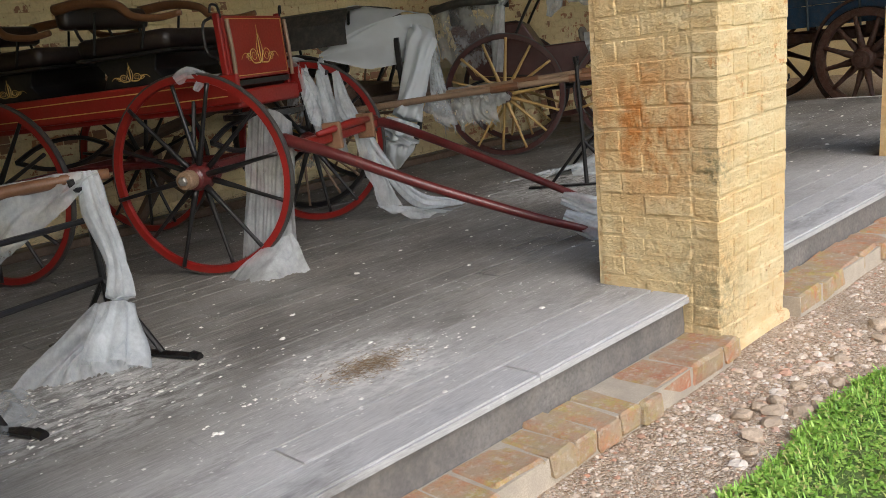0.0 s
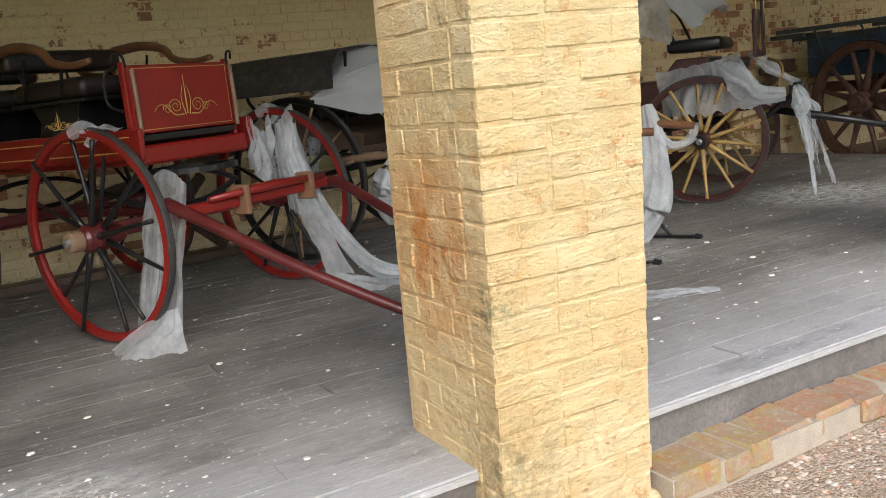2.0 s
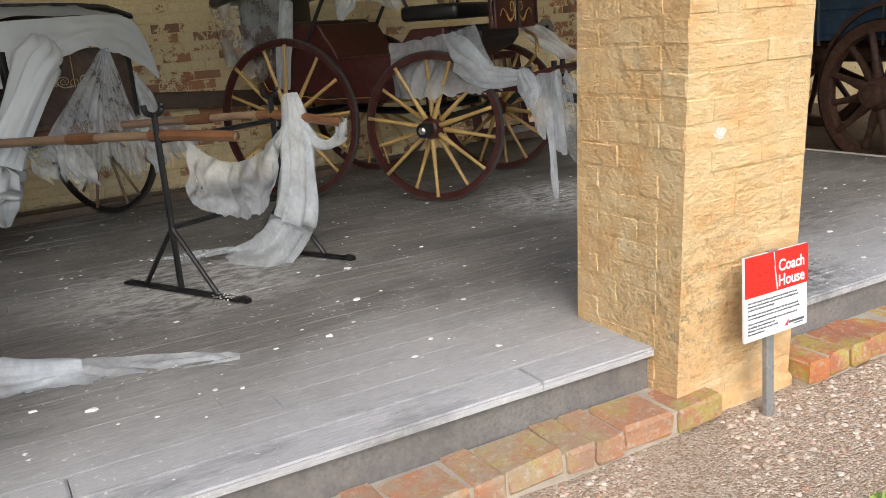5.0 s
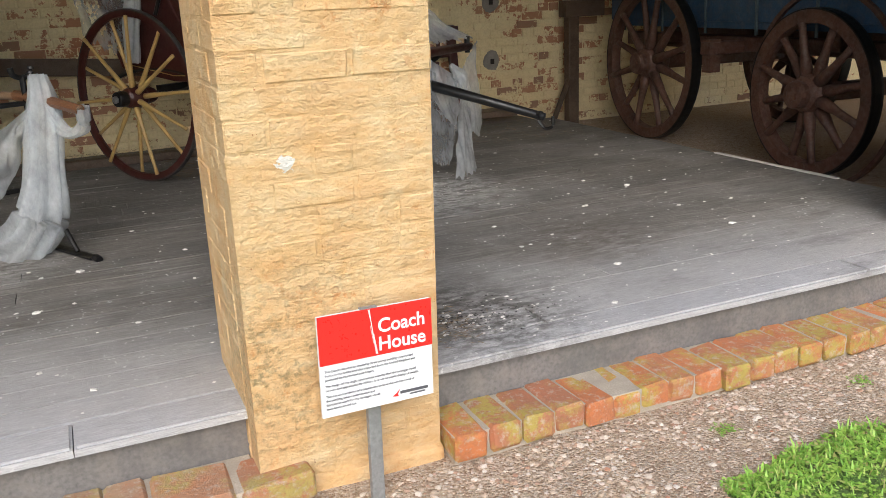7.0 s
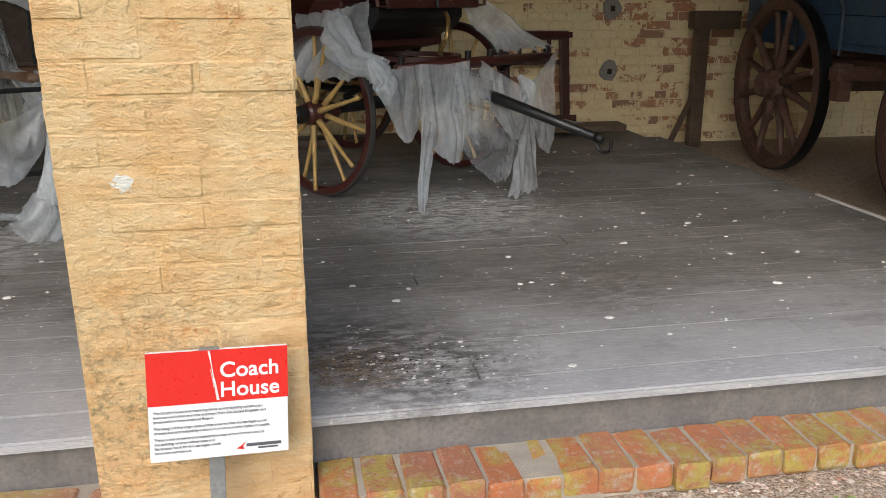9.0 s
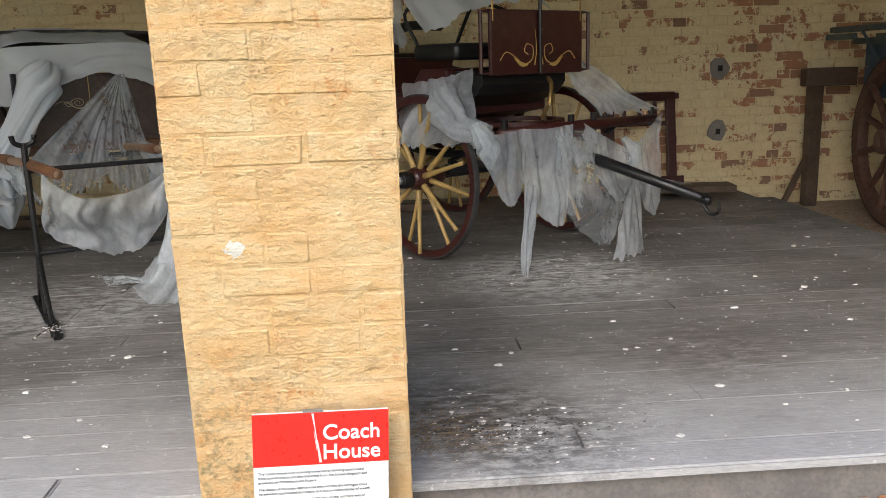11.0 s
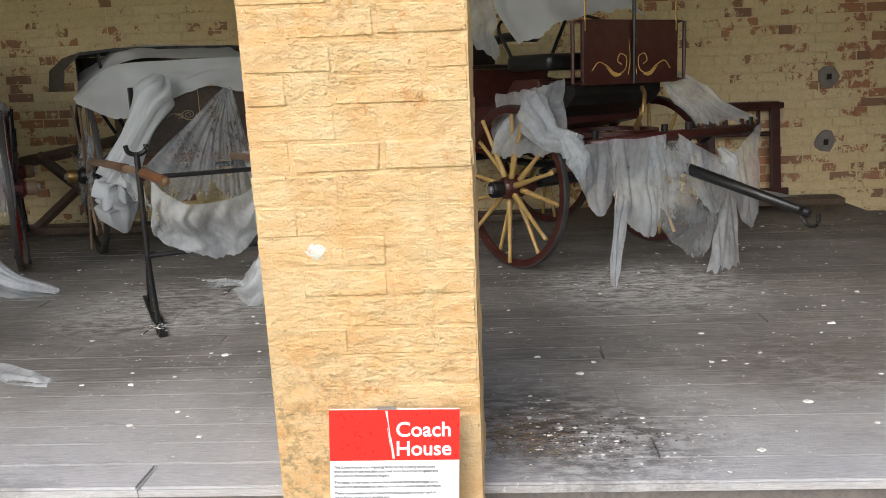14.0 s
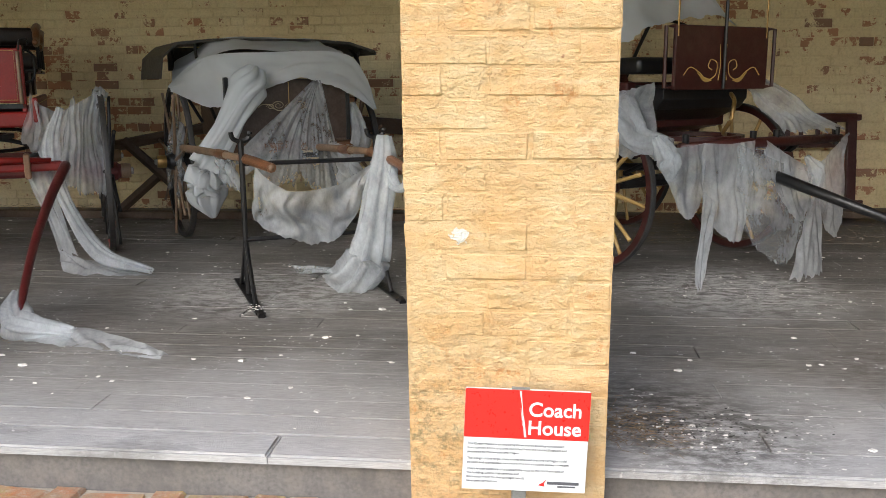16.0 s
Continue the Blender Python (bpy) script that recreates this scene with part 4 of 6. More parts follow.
def blue_wagon():
    c = empty("farm_wagon", pose(7.67, 4.08, LOW, 0, 0, -93.5), "heavy old farm wagon with faded blue body and brown wheels", "wagon")
    rb, rf, wb, w = 0.685, 0.58, 1.98, 1.6
    for x, y, r in ((0, 0, rb), (wb, 0, rf), (0, w, rb), (wb, w, rf)):
        k = wheel(c, pose(x, y, r, 0, 17 * (x + y), 0 if y < 0.5 else 180), r, 12, WAGONWOOD, WAGONWOOD, IRON, WAGONWOOD, WAGONWOOD, rim=0.10, hub=0.14, spoke_r=0.03, tread=0.09, dish=0.02)
    for x, r in ((0, rb), (wb, rf)):
        part("axle_beam", Shape().box((x, w / 2, r), (0.11, w - 0.1, 0.12), bevel=0.012), WAGONWOOD, c)
        part("bolster", Shape().box((x, w / 2, 0.92), (0.13, w - 0.3, 0.14), bevel=0.012), WAGONWOOD, c)
    for y in (0.34, w - 0.34):
        part("sole_beam", Shape().box((0.85, y, 0.86), (3.4, 0.11, 0.12), bevel=0.012), WAGONWOOD, c)
    part("brake_beam", Shape().box((0.84, 0.25, 0.84), (0.12, 0.6, 0.10), bevel=0.01).box((0.84, 0.02, 0.78), (0.10, 0.10, 0.26)), WAGONWOOD, c)
    # blue plank sides with upright irons and top rails
    b = part("body", Shape().box((0.95, w / 2, 1.02), (3.6, w - 0.24, 0.06)), BLUE, c)
    for y in (0.12, w - 0.12):
        for k in range(2):
            part("side_board", Shape().box((0.95, y, 1.14 + 0.20 * k), (3.6, 0.035, 0.195), bevel=0.006), BLUE, b)
        for i in range(6):
            s = part("side_iron", Shape().tube([(-0.6 + 0.62 * i, y - 0.02, 0.95), (-0.6 + 0.62 * i, y - 0.03, 1.3), (-0.6 + 0.62 * i, y - 0.18 if y < 0.5 else y + 0.18, 1.54)], 0.013, 6), BLUEGREY, b)
        part("top_rail", Shape().box((0.85, y - 0.17 if y < 0.5 else y + 0.17, 1.56), (4.0, 0.07, 0.05), bevel=0.008), BLUEGREY, b)
        part("upper_rail", Shape().box((0.85, y - 0.02, 1.46), (3.8, 0.05, 0.05), bevel=0.008), BLUEGREY, b)
    part("tail_board", Shape().box((-0.85, w / 2, 1.24), (0.035, w - 0.3, 0.42), bevel=0.006), BLUE, b)
    for i in range(2):
        part("rail_end", Shape().box((-1.0, 0.45 * i - 0.05, 1.50), (0.5, 0.05, 0.05), bevel=0.008), BLUEGREY, b)
    part("waist_arch", Shape().lathe([(rf + 0.08, -0.02), (rf + 0.11, -0.02), (rf + 0.11, 0.02), (rf + 0.08, 0.02)], 40, pose(wb, 0.09, rf + 0.02), closed=True), WAGONWOOD, b)
    return c


blue_wagon()


# ---- stands ----
def shaft_stand(m, width, label, h=0.86):
    """Two iron uprights on splayed feet, tied by two rails along x."""
    c = empty("shaft_stand", m, label, "stand", "iron shaft stands")
    for x in (0, width):
        f = part("upright", Shape().tube([(x, 0, 0.02), (x, 0, h)], 0.015, 8).tube(curve_pts([(x - 0.05, 0, h + 0.04), (x - 0.04, 0, h + 0.005), (x, 0, h - 0.01), (x + 0.04, 0, h + 0.005), (x + 0.05, 0, h + 0.04)], 3), 0.014, 6), IRON, c)
        part("foot", Shape().box((x, 0, 0.012), (0.05, 0.84, 0.012), bevel=0.003).tube([(x, -0.42, 0.016), (x, -0.46, 0.008)], 0.02, 6), IRON, f)
        for y in (-0.26, 0.26):
            part("brace", Shape().tube([(x, y, 0.02), (x, 0, 0.32)], 0.012, 7), IRON, f)
    part("lower_rail", Shape().tube([(0, 0, 0.32), (width, 0, 0.32)], 0.013, 7), IRON, c)
    part("upper_rail", Shape().tube([(0, 0, h - 0.13), (width, 0, h - 0.13)], 0.013, 7), IRON, c)
    return c


shaft_stand(pose(1.97, 1.925, DECK, 0, 0, 26.6), 0.74, "black iron trestle stand holding up the buggy shafts")
shaft_stand(pose(-2.24, 1.48, DECK, 0, 0, 17.6), 0.70, "black iron trestle stand holding a draped wooden shaft", 0.70)


# ---- sign ----
def sign():
    c = empty("information_sign", pose(3.482, -0.290, 0.009, -3, 2.4, 4.7), "red and white information sign board on a grey steel post", "sign")
    part("post", Shape().box((-0.01, 0.022, 0.17), (0.04, 0.02, 0.44), bevel=0.003), GALV, c)
    b = part("board", Shape().box((0, 0, 0.47), (0.342, 0.012, 0.29), bevel=0.002), SIGNWHITE, c)
    part("red_field", Shape().box((0, -0.0075, 0.546), (0.342, 0.002, 0.138)), SIGNRED, b)
    part("scratch", Shape().plate([(-0.024, 0.613), (-0.018, 0.613), (-0.0145, 0.575), (-0.0165, 0.575)], -0.0095, -0.009).plate([(-0.0165, 0.576), (-0.0145, 0.576), (-0.009, 0.532), (-0.0125, 0.530)], -0.0095, -0.009).plate([(-0.0135, 0.548), (-0.0085, 0.540), (0.001, 0.482), (-0.006, 0.482)], -0.0094, -0.0089).plate([(-0.019, 0.565), (-0.0178, 0.565), (-0.0105, 0.515), (-0.0118, 0.515)], -0.0094, -0.0089), CHIP, b)
    part("top_clip", Shape().box((-0.02, 0, 0.617), (0.05, 0.014, 0.006)), GALV, b)

    def words(text, x, z, size, material, name, align="LEFT", bold=0.0):
        cu = bpy.data.curves.new(name, "FONT")
        cu.body, cu.size, cu.align_x, cu.offset, cu.extrude = text, size, align, bold, 0.0006
        tmp = new("tmp", cu)
        me = bpy.data.meshes.new_from_object(tmp)
        bpy.data.objects.remove(tmp)
        me.materials.clear()
        me.materials.append(material)
        ob = new(name, me)
        ob.parent = b
        ob.matrix_basis = pose(x, -0.0095, z, 90)
    words("Coach", 0.150, 0.543, 0.056, SIGNWHITE, "title_line", "RIGHT", 0.0009)
    words("House", 0.150, 0.491, 0.056, SIGNWHITE, "title_line", "RIGHT", 0.0009)
    z = 0.456
    for para in (("The Coach House is an imposing three storey building constructed", "from convict bricks and tiles imported from the United Kingdom and", "produced by Morewood and Rogers."), ("The design of the large, open arches ensured that the carriages could", "be seen and appreciated by visitors, in a not so subtle display of wealth."), ("There is also evidence of a blacksmiths shop at the northern end of", "the building, where maintenance and", "fabrication work for the carriages would", "have been carried out.")):
        for line in para:
            words(line, -0.160, z, 0.0098, SIGNINK, "text_line")
            z -= 0.0118
        z -= 0.0065
    part("emblem_bar", Shape().box((0.108, -0.0075, 0.352), (0.088, 0.002, 0.008)).box((0.118, -0.0075, 0.342), (0.05, 0.002, 0.004)), SIGNINK, b)
    part("emblem_bird", Shape().plate([(0.040, 0.345), (0.052, 0.352), (0.062, 0.362), (0.055, 0.350), (0.058, 0.342)], -0.0095, -0.0065), SIGNRED, b)


sign()

# ---- things at the wall ----
def wooden_frame():
    c = empty("wooden_rack", pose(5.68, 5.20, DECK + 0.03, -9, 0, 0), "red-brown wooden slatted rack leaning against the brick wall", "rack")
    part("top_rail", Shape().tube([(-0.05, 0, 0.80), (0.62, 0, 0.80)], [0.045, 0.04], 8).box((0.63, 0, 0.80), (0.05, 0.06, 0.05)), MAROON, c, wear=0.004)
    part("bottom_rail", Shape().box((0.3, 0, 0.05), (0.76, 0.08, 0.07), bevel=0.006), MAROON, c)
    part("mid_rail", Shape().box((0.3, 0, 0.56), (0.6, 0.035, 0.04), bevel=0.006), MAROON, c)
    for x in (0.02, 0.58):
        part("stile", Shape().box((x, 0, 0.43), (0.08, 0.06, 0.78), bevel=0.006), MAROON, c)
    for i in range(3):
        part("slat", Shape().box((0.16 + 0.14 * i, 0, 0.68), (0.035, 0.025, 0.22), bevel=0.005), MAROON, c)


wooden_frame()


def wall_point(x, z, off=0.0):
    """A pose on the back wall, x metres along it, facing the room."""
    return WALL @ pose(x, 0.045 - off, z)


CEMENT = plain("rough_grey_cement", (0.27, 0.25, 0.22), 0.95, vary=0.3, scale=25, bump=0.6)
for i, z in enumerate((1.35, 0.778)):
    ring = [(0.088 * math.cos(k * 0.5236) * random.uniform(0.8, 1.15), 0.10 * math.sin(k * 0.5236) * random.uniform(0.8, 1.1)) for k in range(12)]
    b = part("wall_anchor", Shape().plate(ring, -0.008, 0.03), CEMENT, m=wall_point(6.75, z, 0.01))
    # no real hole: a near-black box paints the shade inside the socket
    part("socket", Shape().box((0.005, -0.008, -0.005), (0.042, 0.008, 0.05)), plain("painted_socket_shade", (0.012, 0.01, 0.009), 0.95), b)
    tagged(b, "rough cement patch with a square socket in the wall", "wall anchor", "wall sockets")
b = part("timber_board", Shape().box((0, 0, 0.03), (1.05, 0.24, 0.06), bevel=0.008), OLDWOOD, m=pose(6.2, 5.0, DECK + 0.004, 0, 0, -4))
tagged(b, "weathered timber board lying at the foot of the wall", "board")
b = part("timber_rail", Shape().box((0, 0, 0.05), (7.6, 0.09, 0.07), bevel=0.012), OLDWOOD, m=pose(0.6, 4.66, DECK + 0.001 - 0.035, 0, 0, 0))
tagged(b, "dusty timber beam laid along the wall foot", "beam")


def trestle():
    c = empty("timber_prop", pose(7.55, 5.22, LOW, 0, 0, 0), "dark timber post with a leaning strut beside the wagon", "timber prop")
    part("post", Shape().box((0, 0, 0.56), (0.12, 0.10, 1.12), bevel=0.01), OLDWOOD, c)
    part("strut", Shape().tube([(-0.30, -0.1, 0.02), (-0.02, 0, 0.5)], 0.028, 7), OLDWOOD, c)
    part("head_block", Shape().box((0.12, 0, 1.16), (0.46, 0.14, 0.16), bevel=0.01), OLDWOOD, c)


trestle()


def sawhorse():
    c = empty("broken_trestle", pose(0.25, 4.85, DECK, 0, 0, 12), "broken old timber trestle with crossed legs on the deck", "trestle")
    part("beam", Shape().tube([(-0.7, 0, 0.56), (0.9, 0.05, 0.86)], 0.05, 7), OLDWOOD, c)
    for a in ((-0.35, 0.0, 0.66), (0.3, -0.1, 0.05)), ((0.25, 0.05, 0.62), (-0.4, -0.1, 0.05)):
        part("leg", Shape().tube(a, 0.045, 6), OLDWOOD, c)


sawhorse()
b = part("long_timber", Shape().box((0, 0, 0), (3.0, 0.07, 0.14), bevel=0.01), OLDWOOD, m=pose(2.6, 5.36, 1.02, 0, 4, 0))
tagged(b, "long grey timber rail fixed along the brick wall", "rail")

tagged(part("edge_strip", Shape().box((6.885, 1.75, DECK + 0.005), (0.032, 1.05, 0.008), bevel=0.002), CHIP), "worn white strip along the end of the deck", "trim", kind="structure")


# ---- torn plastic and white sheeting ----
AM, BM, CM = pose(-0.068, 2.69, DECK, 0, 0, -61), pose(1.45, 4.08, DECK, 0, 0, -57.5), pose(4.395, 3.20, DECK, 0, 0, -54)


def at(m, *pts):
    return [m @ Vector(p) for p in pts]


# red carriage
drape("plastic_sheet", at(AM, (0.14, -0.44, 0.82), (0.28, -0.42, 0.86), (0.38, -0.40, 0.78)), at(AM, (0.02, -0.56, 0.06), (0.18, -0.55, 0.04), (0.36, -0.57, 0.03)), PLASTIC, "torn cloudy plastic sheet hanging inside a red wheel", folds=4, depth=0.03, seed=1)
drape("plastic_sheet", at(AM, (0.20, -0.57, 0.16), (0.36, -0.55, 0.20)), at(AM, (0.02, -0.72, 0.012), (0.26, -0.80, 0.010), (0.46, -0.62, 0.008)), PLASTIC, "torn plastic sheet trailing from a red wheel onto the deck", folds=2, depth=0.014, seed=2)
drape("plastic_sheet", at(AM, (0.10, 0.36, 1.10), (0.06, 0.52, 1.02), (0.02, 0.62, 1.08)), at(AM, (0.14, 0.28, 0.80), (0.12, 0.46, 0.66), (0.04, 0.60, 0.78)), PLASTIC, "cloudy plastic sheet slung between dashboard and far wheel", folds=5, depth=0.05, sag=0.05, seed=3)
drape("plastic_sheet", at(AM, (-0.16, -0.40, 1.10), (0.02, -0.42, 1.08)), at(AM, (-0.14, -0.60, 1.11), (-0.02, -0.61, 1.10)), PLASTIC, "strip of plastic tied from carriage to wheel rim", folds=2, depth=0.02, seed=4, rows=14, cols=16)
for y, x in ((-0.59, -0.08), (0.78, -0.14)):
    bundle("plastic_tie", at(AM, (x - 0.06, y - 0.03, 1.07), (x, y, 1.10), (x + 0.06, y + 0.02, 1.07), (x + 0.04, y - 0.02, 1.01)), [0.022, 0.034, 0.028, 0.012], PLASTIC, "knotted plastic tie round a red wheel rim", seed=5, seg=24, steps=5)
drape("plastic_sheet", at(AM, (0.42, 0.30, 0.66), (0.44, 0.42, 0.66)), [(0.55, 2.50, 0.42), (0.70, 2.46, 0.40)], PLASTIC, "long plastic streamer hanging from the shaft bar", folds=2, depth=0.025, seed=6, cols=20)
drape("plastic_sheet", [(0.54, 2.52, 0.44), (0.70, 2.44, 0.40), (0.78, 2.62, 0.33)], [(0.66, 2.34, 0.315), (0.95, 2.34, 0.31), (1.24, 2.40, 0.305)], PLASTIC, "plastic streamer trailing over the deck boards", folds=2, depth=0.02, seed=7, cols=30)
drape("plastic_sheet", at(AM, (0.10, 0.58, 1.00), (0.05, 0.80, 1.12)), [(0.45, 2.75, 0.80), (0.70, 2.95, 0.70)], PLASTIC, "plastic sheet tied over the top of a red wheel", folds=4, depth=0.05, seed=8)
bundle("plastic_sheet", [(0.52, 2.72, 1.30), (0.50, 2.62, 1.05), (0.62, 2.52, 0.72), (0.85, 2.46, 0.42), (1.20, 2.40, 0.325)], [0.02, 0.045, 0.035, 0.045, 0.02], PLASTIC, "twisted plastic sheet hanging from the wheel to the deck", seed=9)
for tip, tail, sd in (((1.08, 1.20, 0.36), [(1.18, 1.12, 0.335), (1.42, 1.10, 0.32), (1.95, 0.86, 0.305)], 10), ((0.68, 0.87, 0.345), [(0.72, 0.80, 0.335), (0.78, 0.75, 0.32)], 11)):
    bundle("plastic_wrap", [(tip[0] - 0.09, tip[1] + 0.16, 0.43), tip, tail[0], tail[1]], [0.03, 0.065, 0.07, 0.03], PLASTIC, "crumpled plastic wrapped round a shaft end", folds=9, seed=sd)
drape("plastic_sheet", [(1.20, 1.20, 0.34), (1.45, 1.18, 0.325), (1.72, 1.06, 0.315), (1.96, 0.90, 0.302)], [(1.22, 1.02, 0.31), (1.45, 0.98, 0.305), (1.70, 0.92, 0.302), (1.92, 0.80, 0.301)], PLASTIC, "feathered end of plastic sheet lying on the deck", rows=14, cols=50, folds=3, depth=0.018, seed=12)

# draped stand beside the red carriage
s = part("wooden_shaft", Shape().tube([(-2.6, 2.15, 0.98), (-2.05, 1.93, 1.01), (-1.62, 1.74, 1.03), (-1.46, 1.68, 1.03)], [0.03, 0.03, 0.026, 0.022], 10), WOOD, smooth=True)
tagged(s, "red-brown wooden shaft resting on an iron stand", "shaft")
drape("plastic_sheet", [(-2.35, 2.02, 1.03), (-2.0, 1.90, 1.04), (-1.65, 1.75, 1.06), (-1.50, 1.69, 1.05)], [(-2.34, 1.90, 0.58), (-2.10, 1.80, 0.66), (-1.75, 1.72, 0.86), (-1.56, 1.66, 1.00)], PLASTIC, "cloudy plastic sheet draped over a wooden shaft", folds=4, depth=0.05, seed=13)
bundle("plastic_sheet", [(-1.54, 1.70, 1.05), (-1.55, 1.66, 0.90), (-1.54, 1.60, 0.68), (-1.60, 1.54, 0.48), (-1.70, 1.46, 0.31)], [0.03, 0.045, 0.035, 0.07, 0.12], PLASTIC, "twisted plastic sheet hanging down to the deck", seed=14)
drape("plastic_sheet", [(-1.66, 1.60, 0.55), (-1.58, 1.52, 0.50)], [(-2.02, 1.62, 0.31), (-1.78, 1.46, 0.305), (-1.60, 1.42, 0.305)], PLASTIC, "plastic sheet spread out over the deck", folds=4, depth=0.04, seed=15)
drape("plastic_sheet", [(-2.25, 1.52, 0.36), (-2.0, 1.56, 0.33)], [(-2.26, 1.10, 0.31), (-2.04, 1.26, 0.305)], THIN, "flat scrap of plastic lying on the deck", folds=2, depth=0.02, seed=16)

# covered buggy
drape("white_tarpaulin", at(BM, (0.27, -0.78, 1.14), (0.55, -0.66, 1.28), (0.81, -0.52, 1.345), (0.84, -0.10, 1.36), (0.85, 0.33, 1.35), (0.83, 0.48, 1.20), (0.815, 0.58, 0.98)), at(BM, (0.29, -0.77, 1.10), (0.56, -0.58, 1.00), (0.80, -0.42, 1.02), (0.88, -0.10, 1.17), (0.90, 0.11, 1.165), (0.87, 0.34, 1.08), (0.83, 0.56, 0.95)), SHEET, "dirty white tarpaulin thrown over the buggy front", cols=110, folds=3, depth=0.028, ragged=0.03, seed=17)
drape("white_tarpaulin", at(BM, (0.30, -0.76, 1.15), (0.81, -0.52, 1.35), (0.84, -0.10, 1.365), (0.85, 0.33, 1.355)), at(BM, (0.10, -0.70, 1.30), (0.40, -0.45, 1.455), (0.42, -0.10, 1.47), (0.44, 0.25, 1.465)), SHEET, "white tarpaulin lying over the hood front", folds=2, depth=0.015, ragged=0.02, seed=18)
bundle("white_tarpaulin", at(BM, (0.88, -0.30, 1.24), (0.92, -0.38, 1.10), (0.88, -0.52, 0.84), (0.80, -0.64, 0.58), (0.72, -0.64, 0.40), (0.68, -0.60, 0.24)), [0.05, 0.105, 0.085, 0.09, 0.12, 0.10, 0.02], SHEET, "twisted white tarpaulin hanging from the buggy front", folds=6, seed=19)
drape("plastic_sheet", at(BM, (0.885, 0.09, 1.17), (0.89, 0.14, 1.17)), at(BM, (0.98, -0.52, 0.66), (1.02, -0.30, 0.46), (1.02, -0.08, 0.50), (1.0, 0.10, 0.40), (0.96, 0.26, 0.50)), NET, "fan of thin clear plastic hung from the buggy front", cols=90, folds=9, depth=0.022, seed=20, ragged=0.10)
drape("plastic_sheet", [(1.42, 2.92, 1.02), (1.70, 2.50, 1.03)], [(1.50, 2.86, 0.82), (1.78, 2.50, 0.78)], THIN, "torn clear plastic hanging from a buggy shaft", folds=3, depth=0.04, seed=21, ragged=0.2)
drape("plastic_sheet", [(2.10, 3.35, 1.05), (2.30, 2.95, 1.05)], [(2.20, 3.35, 0.72), (2.42, 2.95, 0.90)], PLASTIC, "torn plastic hanging from the far buggy shaft", folds=3, depth=0.05, seed=22, ragged=0.2)
drape("plastic_sheet", at(BM, (-0.05, -0.72, 0.95), (0.25, -0.70, 0.85)), at(BM, (-0.25, -0.74, 0.35), (0.15, -0.72, 0.3)), THIN, "clear plastic sheet hanging behind a buggy wheel", folds=4, depth=0.05, seed=23)
bundle("plastic_sheet", [(2.20, 3.70, 1.30), (2.26, 3.66, 1.05), (2.16, 3.66, 0.85)], [0.02, 0.06, 0.05], PLASTIC, "knotted plastic hanging from the buggy hood", seed=24)

# stand in front of the buggy
drape("plastic_sheet", [(2.08, 1.80, 1.03), (2.24, 1.82, 0.99), (2.50, 2.00, 1.01), (2.70, 2.12, 1.08)], [(2.06, 1.82, 0.74), (2.22, 1.86, 0.70), (2.44, 2.00, 0.66), (2.62, 2.12, 0.90)], PLASTIC, "cloudy plastic sheet slung between two buggy shafts", folds=4, depth=0.05, sag=0.10, seed=25)
bundle("plastic_sheet", [(2.70, 2.14, 1.16), (2.70, 2.10, 1.00), (2.67, 2.05, 0.78), (2.63, 2.06, 0.55), (2.52, 2.14, 0.36), (2.34, 2.34, 0.315)], [0.035, 0.06, 0.075, 0.10, 0.11, 0.05], PLASTIC, "twisted plastic sheet hanging from the stand to the deck", folds=8, seed=26)
drape("plastic_sheet", [(2.56, 2.10, 0.40), (2.48, 2.30, 0.36)], [(2.10, 2.46, 0.31), (1.98, 2.72, 0.305)], THIN, "thin plastic spread out over the deck boards", folds=3, depth=0.025, seed=27)
bundle("plastic_streamer", [(2.72, 2.10, 1.02), (2.78, 2.02, 0.90), (2.86, 1.93, 0.92), (2.87, 1.88, 1.02)], [0.03, 0.028, 0.025, 0.03], PLASTIC, "plastic streamer looped to the shaft tip", seed=28, seg=20)

# maroon carriage: the swag on its splinter bar, wraps and hood covers
LOOPS = (((0.70, -0.76, 0.80), (0.70, -0.42, 0.81), 0.10, 0.40, 0.14, PLASTIC), ((0.71, -0.44, 0.81), (0.71, -0.04, 0.81), 0.34, 0.55, 0.16, PLASTIC),
         ((0.73, -0.20, 0.80), (0.76, 0.43, 0.60), 0.40, 0.60, 0.12, THIN), ((0.72, 0.05, 0.81), (0.76, 0.44, 0.62), 0.10, 0.38, 0.10, PLASTIC),
         ((0.76, 0.42, 0.62), (0.70, 0.82, 0.83), 0.10, 0.52, 0.16, PLASTIC), ((0.69, -0.40, 0.80), (0.68, 0.12, 0.80), 0.20, 0.50, 0.30, THIN))
for k, (a, b, drop_a, drop_m, drop_b, sheet) in enumerate(LOOPS):
    a, b = at(CM, a, b)
    swag(a, b, drop_a, drop_m, drop_b, sheet, "cloudy plastic sheet looped along the splinter bar", 29 + 20 * k, folds=3, depth=0.024, bulge=-0.08)
bundle("plastic_wrap", at(CM, (0.70, -0.80, 0.86), (0.72, -0.77, 0.80), (0.73, -0.73, 0.72), (0.72, -0.70, 0.62)), [0.02, 0.05, 0.06, 0.02], PLASTIC, "knotted plastic at the end of the splinter bar", seed=61, seg=28)
bundle("plastic_wrap", at(CM, (0.74, 0.38, 0.70), (0.78, 0.43, 0.62), (0.79, 0.45, 0.52)), [0.015, 0.045, 0.02], PLASTIC, "knot gathering two plastic loops", seed=62, seg=28)
